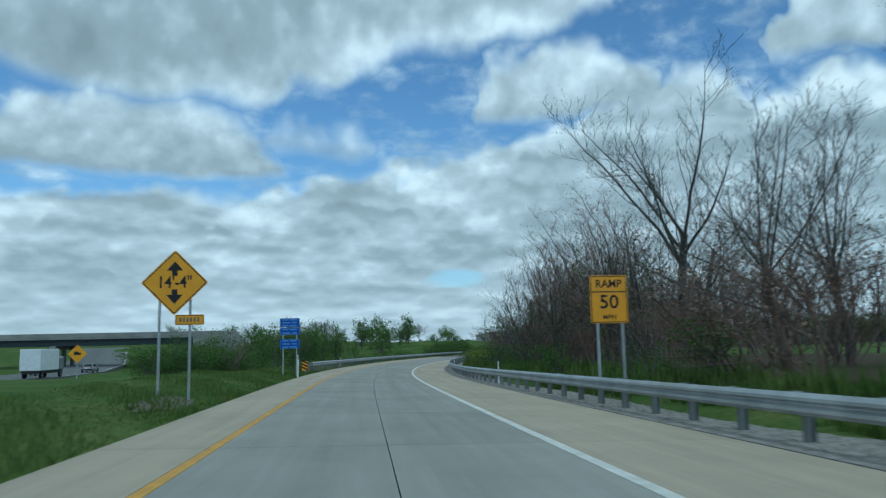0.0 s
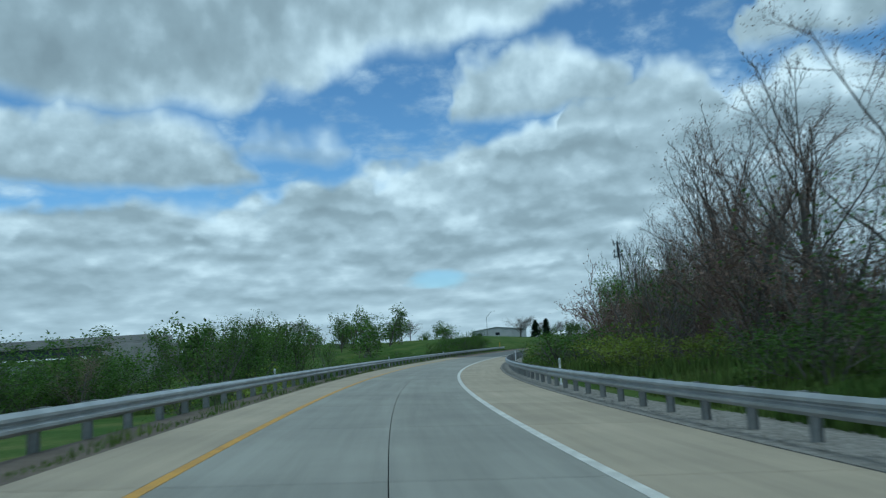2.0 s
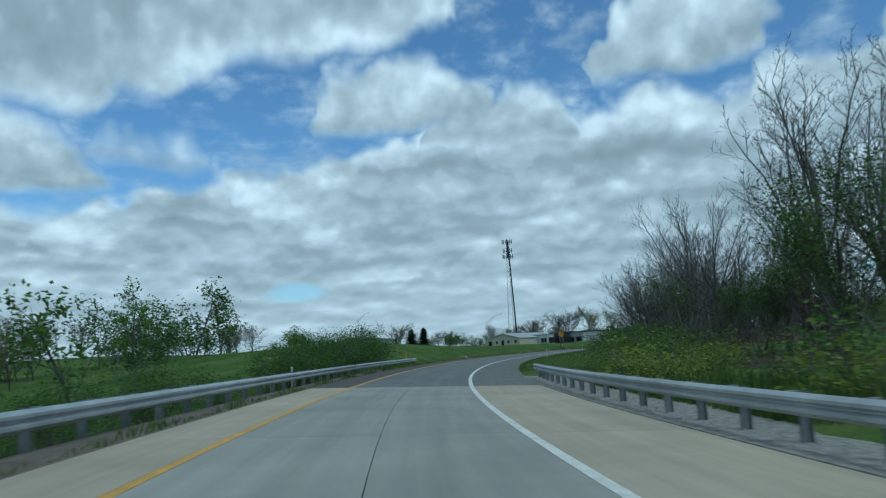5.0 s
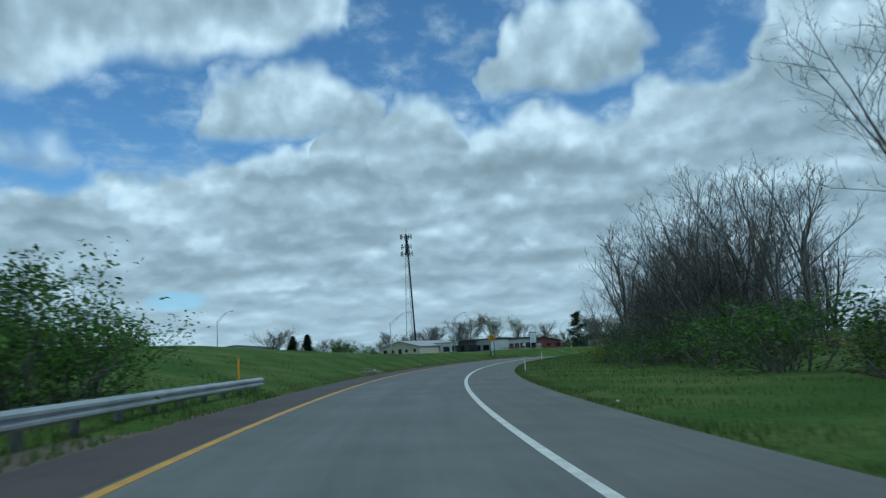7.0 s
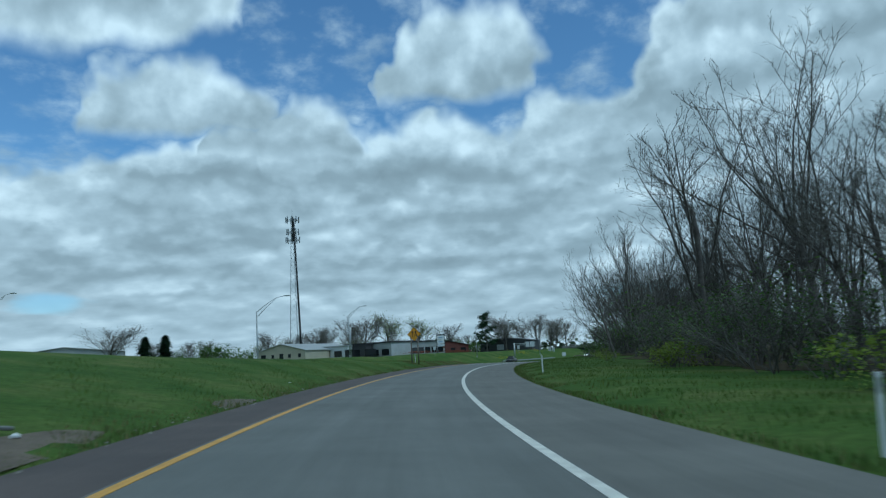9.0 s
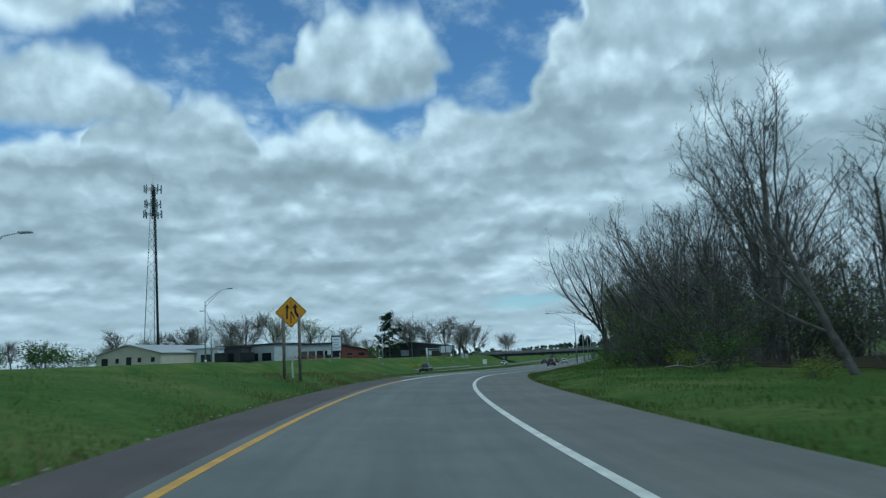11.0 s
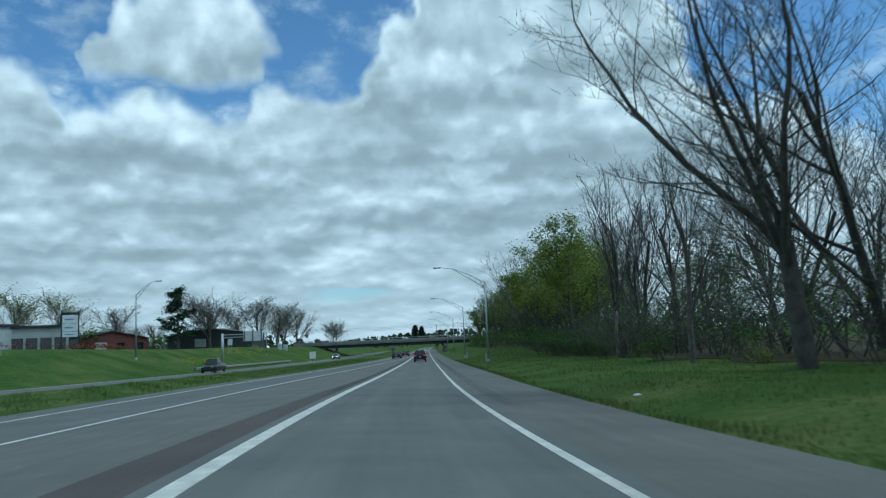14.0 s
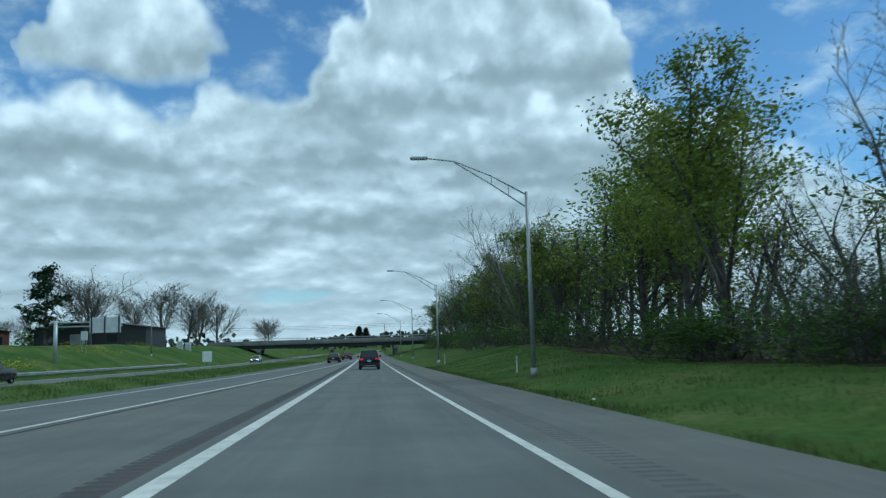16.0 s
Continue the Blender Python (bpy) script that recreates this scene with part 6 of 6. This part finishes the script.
def lorry(place, turn):
    ob = thing("box_truck", "white box truck on the lower highway", "truck", place, turn)
    part("cargo_box", boxed(-1.25, 1.25, -3.5, 3.0, 1.0, 3.7, bev=0.05), M["sign_white"], ob)
    part("chassis", boxed(-1.0, 1.0, -3.4, 5.2, 0.6, 0.99), M["plastic"], ob)
    cab = part("cab", boxed(-1.15, 1.15, 3.2, 5.2, 0.9, 2.7, bev=0.15), M["silver"], ob)
    part("windscreen", boxed(-1.0, 1.0, 5.201, 5.23, 1.8, 2.5), M["win"], cab)
    for x in (-1.0, 1.0):
        for y in (-2.4, 4.3):
            wheel(ob, x, y, 0.48, 0.3)


lorry(low_at(2.05, 0.0, 0.012), 8)
car("pickup_truck", "dark pickup truck on the lower highway", low_at(1.75, -4.5, 0.012), 184, "black_car", "pickup", "off")
car("sedan", "silver car on the lower highway", low_at(2.9, 0.0, 0.012), 12, "silver", "sedan", "off")
car("sedan", "dark sedan car on the lower highway", low_at(2.5, -5.0, 0.012), 190, "black_car", "sedan", "off")
# ---- verges, gravel, rumble strips, litter ----
def patch(name, label, material, spots, kind="structure", up=0.03):
    """A low irregular patch lying on the ground: (s, d, half length, half width) each."""
    verts, faces = [], []
    rng = random.Random(len(spots) * 13 + len(name))
    for s, d, a, b in spots:
        n = len(verts)
        ring = []
        for k in range(14):
            q = 2 * math.pi * k / 14
            r = rng.uniform(0.75, 1.1)
            ring.append((s + math.cos(q) * a * r, d + math.sin(q) * b * r))
        for (x, y) in [(s, d)] + ring:
            p = on_ground(x, y)
            verts.append((p.x, p.y, p.z + (up if (x, y) == (s, d) else -0.02)))
        faces += [(n, n + 1 + k, n + 1 + (k + 1) % 14) for k in range(14)]
    me = raw(name, verts, faces)
    me.materials.append(material)
    return tagged(new(name, me), label, "ground", kind=kind)


def tufts(name, label, n, s0, s1, dl, dr, h, material, seed, lean=0.5, place=None, category="grass"):
    """Blades of grass, thicker towards the paving."""
    rng = np.random.default_rng(seed)
    s = rng.uniform(s0, s1, n)
    f = rng.random(n) ** 1.5
    d = dl + (dr - dl) * f
    if place is None:
        hd, sx, sy = np.interp(s, S, HEAD), np.interp(s, S, RX), np.interp(s, S, RY)
        x, y = sx + np.cos(hd) * d, sy + np.sin(hd) * d
    else:
        x, y = H0.x + HX.x * s + HY.x * d, H0.y + HX.y * s + HY.y * d
    z = ground_at(x, y)
    a = rng.uniform(0, 6.283, n)
    hh = h * rng.uniform(0.4, 1.25, n) * (0.75 + 0.5 * np.sin(s * 0.9 + d * 1.7))
    w = rng.uniform(0.012, 0.03, n) * (h / 0.2)
    tx, ty = x + np.cos(a + 1.2) * hh * lean * rng.random(n), y + np.sin(a + 1.2) * hh * lean * rng.random(n)
    v = np.empty((n, 3, 3))
    v[:, 0] = np.stack([x - np.cos(a) * w, y - np.sin(a) * w, z - 0.02], 1)
    v[:, 1] = np.stack([x + np.cos(a) * w, y + np.sin(a) * w, z - 0.02], 1)
    v[:, 2] = np.stack([tx, ty, z + hh], 1)
    me = bpy.data.meshes.new(name)
    me.from_pydata(v.reshape(-1, 3).tolist(), [], np.arange(n * 3).reshape(-1, 3).tolist())
    me.materials.append(material)
    return tagged(new(name, me), label, category, kind="stuff")


tufts("grass", "long green roadside grass", 26000, -2, 56, -4.05, -10, 0.15, M["blade"], 1)
tufts("grass", "long green grass on the bank", 40000, 186, 300, -4.1, -14, 0.10, M["blade"], 2)
tufts("grass", "mown green verge beside the shoulder", 34000, 164, 300, 5.35, 13, 0.13, M["blade"], 3)
tufts("grass", "mown green verge below the woods", 40000, 300, 440, 5.35, 14, 0.13, M["blade"], 4)
tufts("grass", "grass at the foot of the guard rail", 16000, 56, 190, -4.1, -8, 0.18, M["blade"], 5)
tufts("grass", "green grass strip between the carriageways", 26000, -60, 120, -5.0, -15, 0.20, M["blade"], 6, place=main_at)
tufts("weeds", "undergrowth behind the guard rail", 24000, -10, 156, 7.0, 10, 0.45, M["blade"], 7)
tufts("dry_grass", "dry straw-coloured grass along the shoulder's edge", 9000, 164, 440, 5.25, 6.6, 0.12, M["dry"], 8)
tufts("dry_grass", "dry grass along the reddish shoulder", 6000, 186, 320, -3.95, -5.2, 0.12, M["dry"], 9)

tufts("dry_grass", "dry tawny grass where the ramp nears the highway", 9000, 284, 330, -4.6, -13, 0.16, M["dry"], 12)

# gravel behind the rail
strip("gravel_strip", M["gravel"], -24.0, 155.5, 5.12, 7.3, up=0.012, thick=0.3, label="pale gravel strip under the guard rail", category="gravel")
strip("gravel_strip", M["soil"], 54.0, 190.0, -5.0, -3.96, up=-0.02, thick=0.3, label="bare soil strip under the guard rail", category="gravel")


def stones(n, s0, s1, d0, d1, seed):
    rng = random.Random(seed)
    verts, faces = [], []
    for _ in range(n):
        p = road_at(rng.uniform(s0, s1), rng.uniform(d0, d1), 0.015)
        r = rng.uniform(0.015, 0.05)
        k = len(verts)
        verts += [p + Vector((rng.uniform(0.6, 1.2) * r * a, rng.uniform(0.6, 1.2) * r * b, rng.uniform(0.5, 0.9) * r * c)) for a, b, c in ((1, 0, 0), (0, 1, 0), (-1, 0, 0), (0, -1, 0), (0, 0, 1))]
        faces += [(k, k + 1, k + 4), (k + 1, k + 2, k + 4), (k + 2, k + 3, k + 4), (k + 3, k, k + 4)]
    me = raw("stones", verts, faces)
    me.materials.append(M["gravel"])
    tagged(new("stones", me), "loose pale stones under the guard rail", "stones", kind="stuff")


stones(7000, -10, 155, 5.25, 7.2, 3)
stones(260, 186, 330, -4.4, -3.8, 4)


M["groove"] = mat("milled_asphalt", (0.085, 0.087, 0.088), (0.06, 0.062, 0.063), 3.0, 0.9, 0.3)


def rumble(s0, s1, d0, d1, label):
    """Milled grooves across the shoulder: narrow dark bars with sloped sides."""
    verts, faces = [], []
    n = int((s1 - s0) / 0.30)
    for k in range(n):
        s = s0 + k * 0.30
        b = len(verts)
        for q, up in ((0.0, 0.004), (0.055, 0.012), (0.11, 0.012), (0.165, 0.004)):
            verts += [road_at(s + q, d0, up - 0.010), road_at(s + q, d1, up - 0.010)]
        faces += [(b, b + 1, b + 3, b + 2), (b + 2, b + 3, b + 5, b + 4), (b + 4, b + 5, b + 7, b + 6)]
    me = raw("rumble_strip", verts, faces)
    me.materials.append(M["groove"])
    ob = new("rumble_strip", me)
    ob.parent = road
    ob["kind"] = "stuff"
    ob["label"] = label


rumble(350, 470, -2.95, -2.55, "dark milled grooves beside the white line")
rumble(340, 470, 2.72, 3.22, "dark milled grooves on the shoulder")
strip("dark_seam", M["groove"], 362.0, 470.0, -2.47, -2.43, up=-0.004, thick=0.03, parent=road, label="dark seam beside the white line")

strip("gravel_edge", M["soil"], 284.0, 311.0, lambda s: -4.0 - 2.6 * ((s - 284) / 27) ** 1.3 - 0.25 * math.sin(s * 1.7) * (s > 286), -3.98, up=-0.03, thick=0.25, label="grey gravel where the grass runs out", category="gravel")

# dark brown ground strips under the woods
def floor_at(s, d, up=0.0):
    p = on_ground(s, d)
    return Vector((p.x, p.y, p.z + up))


for a, b, near in ((-12, 98, 9.2), (98, 186, 14.0), (216, 296, 15.0), (300, 590, 15.0)):
    strip("woodland_floor", M["litter"], a, b, lambda s, q=near: q + 0.7 * math.sin(s * 0.55) + 0.4 * math.sin(s * 1.7), 50.0, up=0.03, thick=0.25, step=3.0, cols=14, place=floor_at,
          label="dark brown ground under the trees", category="ground")

# bare patches
patch("soil_patch", "bare stony soil at the edge of the paving", M["soil"], [(19, -5.0, 2.6, 0.55), (215.5, -5.0, 5.0, 0.9), (228, -4.6, 3, 0.5)])


# ---- small things lying about ----
def litter(label, s, d, size, material, seed):
    rng = random.Random(seed)
    ob = roadside("litter", label, "litter", s, d, turn=rng.uniform(0, 360), group="litter")
    bm = bmesh.new()
    bmesh.ops.create_icosphere(bm, subdivisions=1, radius=size)
    for v in bm.verts:
        v.co = Vector((v.co.x * rng.uniform(0.8, 1.4), v.co.y * rng.uniform(0.6, 1.1), v.co.z * rng.uniform(0.3, 0.6) + size * 0.3))
    part("crumpled_sheet", bm, material, ob)


for k, (s, d, q) in enumerate(((341.6, 6.7, 0.13), (342, 6.2, 0.07), (348, 6.6, 0.06), (386, 6.0, 0.06), (217.5, -5.2, 0.10), (240, -5.4, 0.06), (229, 6.0, 0.10), (180, 5.9, 0.08), (300, -5.9, 0.06))):
    litter("crumpled white litter on the grass", s, d, q, M["sign_white"], k)


def fallen_branch(label, s, d, length, material, seed, turn):
    rng = random.Random(seed)
    ob = roadside("fallen_branch", label, "branch", s, d, turn=turn)
    pts = [Vector((-length / 2 + length * k / 5, rng.gauss(0, 0.12), 0.12 + rng.uniform(0, 0.2))) for k in range(6)]
    part("stem", tube(pts, [0.05, 0.048, 0.04, 0.034, 0.024, 0.012], 7), material, ob, smooth=True)
    for k in (1, 2, 3, 4):
        q = pts[k] + Vector((rng.uniform(-0.2, 0.6), rng.choice((-1, 1)) * rng.uniform(0.3, 0.7), rng.uniform(0.0, 0.3)))
        part("side_branch", tube([pts[k], pts[k].lerp(q, 0.5) + Vector((0, 0, 0.08)), q], [0.026, 0.018, 0.008], 5), material, ob)


M["pale_wood"] = mat("barkless_wood", (0.27, 0.23, 0.18), (0.18, 0.155, 0.125), 3.0, 0.85, 0.3, fine=20, grain=0.2)
fallen_branch("pale fallen branch at the wood's edge", 285.5, 12.0, 3.4, M["pale_wood"], 3, 20)
fallen_branch("pale fallen branch in the grass", 224.5, 12.6, 1.8, M["pale_wood"], 5, 70)
fallen_branch("pale fallen log below the woods", 291.0, 14.0, 3.0, M["pale_wood"], 8, -30)
ob = roadside("metal_scrap", "bent grey metal strip lying in the grass", "litter", 217.3, -5.6, turn=60)
part("strip", tube([(-0.5, 0, 0.05), (0, 0, 0.12), (0.5, 0, 0.05)], 0.035, 6), M["galvdark"], ob)

# the pale base of a living sycamore in front of the woods; crown left out
ob = roadside("dead_trunk", "pale lower trunk of a sycamore, without its crown", "tree", 374.5, 14.6)
part("trunk", tube([(0, 0, -0.3), (0.04, 0.02, 0.8), (0.0, 0.05, 1.7), (0.10, 0.0, 2.7), (0.13, 0.02, 3.3)], [0.17, 0.14, 0.12, 0.10, 0.06], 9), M["pale_wood"], ob, smooth=True)
part("stub", tube([(0.0, 0.05, 1.6), (-0.3, 0.1, 2.1)], [0.07, 0.04], 6), M["pale_wood"], ob)


def flowers(n, spots, material, name, label, size=0.07):
    rng = random.Random(n)
    verts, faces = [], []
    for s, d, a, b in spots:
        for _ in range(n):
            p = on_ground(s + rng.gauss(0, a), d + rng.gauss(0, b)) + Vector((0, 0, rng.uniform(0.2, 0.75)))
            k = len(verts)
            u, v = Vector((rng.gauss(0, 1), rng.gauss(0, 1), 0.4)).normalized() * size, Vector((rng.gauss(0, 1), rng.gauss(0, 1), 1)).normalized() * size
            verts += [p - u, p + v, p + u, p - v]
            faces.append((k, k + 1, k + 2, k + 3))
    me = raw(name, verts, faces)
    me.materials.append(material)
    tagged(new(name, me), label, "weeds", kind="stuff")


flowers(180, [(470, -38, 4, 1.0), (476, -36.5, 3, 0.8), (500, -38, 3, 1.0), (436, -34, 2.0, 0.6), (442, -33, 2, 0.6)], M["yellow_flower"], "yellow_weeds", "patches of yellow flowering weeds on the bank")
flowers(260, [(428, -46, 6, 0.8), (445, -50, 7, 0.8), (402, -47, 5, 0.7)], M["red_bush"], "red_brown_weeds", "low red-brown shrubs along the top of the bank", 0.12)


# ---- far woods along the horizon ----
def far_woods():
    rng = random.Random(11)
    verts, faces = [], []
    for k in range(9000):
        az = radians(rng.uniform(-95, 60))
        r = rng.uniform(520, 900)
        x, y = -math.sin(az) * r + 60, math.cos(az) * r + 150
        h = 7.5 + 3.0 * math.sin(az * 23) + 2.0 * math.sin(az * 57 + 1)
        z = -4 + h * rng.random() ** 0.7
        s = rng.uniform(1.0, 2.4)
        n = len(verts)
        u = Vector((rng.gauss(0, 1), rng.gauss(0, 1), rng.gauss(0, 0.5))).normalized() * s
        v = Vector((rng.gauss(0, 0.5), rng.gauss(0, 0.5), 1)).normalized() * s
        p = Vector((x, y, z))
        verts += [p - u, p + v * 0.8, p + u, p - v]
        faces.append((n, n + 1, n + 2, n + 3))
    me = raw("far_woods", verts, faces)
    me.materials.append(M["far_leaf"])
    tagged(new("far_woods", me), "dark belt of distant woods along the horizon", "woods", kind="stuff")


M["far_leaf"] = mat("distant_foliage", (0.045, 0.065, 0.035), (0.075, 0.085, 0.06), 0.05, 0.9, grain=0.1, island=0.4, spec=0.05)
far_woods()


# ---- power line behind the overpass ----
def power_line():
    ends = []
    for s, d in ((640, -95), (655, 6), (668, 110)):
        p = on_ground(s, d)
        ob = thing("power_pole", "wooden power pole with a crossarm", "power pole", p, heading(s), group="power poles")
        part("pole", tube([(0, 0, -0.5), (0, 0, 11.0)], [0.16, 0.11], 8), M["wood_post"], ob, smooth=True)
        part("crossarm", boxed(-0.06, 0.06, -1.2, 1.2, 10.2, 10.35), M["wood_post"], ob)
        for y in (-1.0, 0.0, 1.0):
            part("insulator", boxed(-0.05, 0.05, y - 0.05, y + 0.05, 10.35, 10.55, bev=0.01), M["sign_white"], ob)
        ends.append(p + Vector((0, 0, 10.55)))
    ob = tagged(new("power_line"), "thin dark overhead power wires", "power line")
    for a, b in zip(ends, ends[1:]):
        for k in (-1.0, 0.0, 1.0):
            pts = []
            for i in range(13):
                f = i / 12
                q = a.lerp(b, f) + Vector((0, k, -6.0 * f * (1 - f) + 0.6 * k))
                pts.append(q)
            part("wire", tube(pts, 0.035, 3), M["plastic"], ob)


power_line()
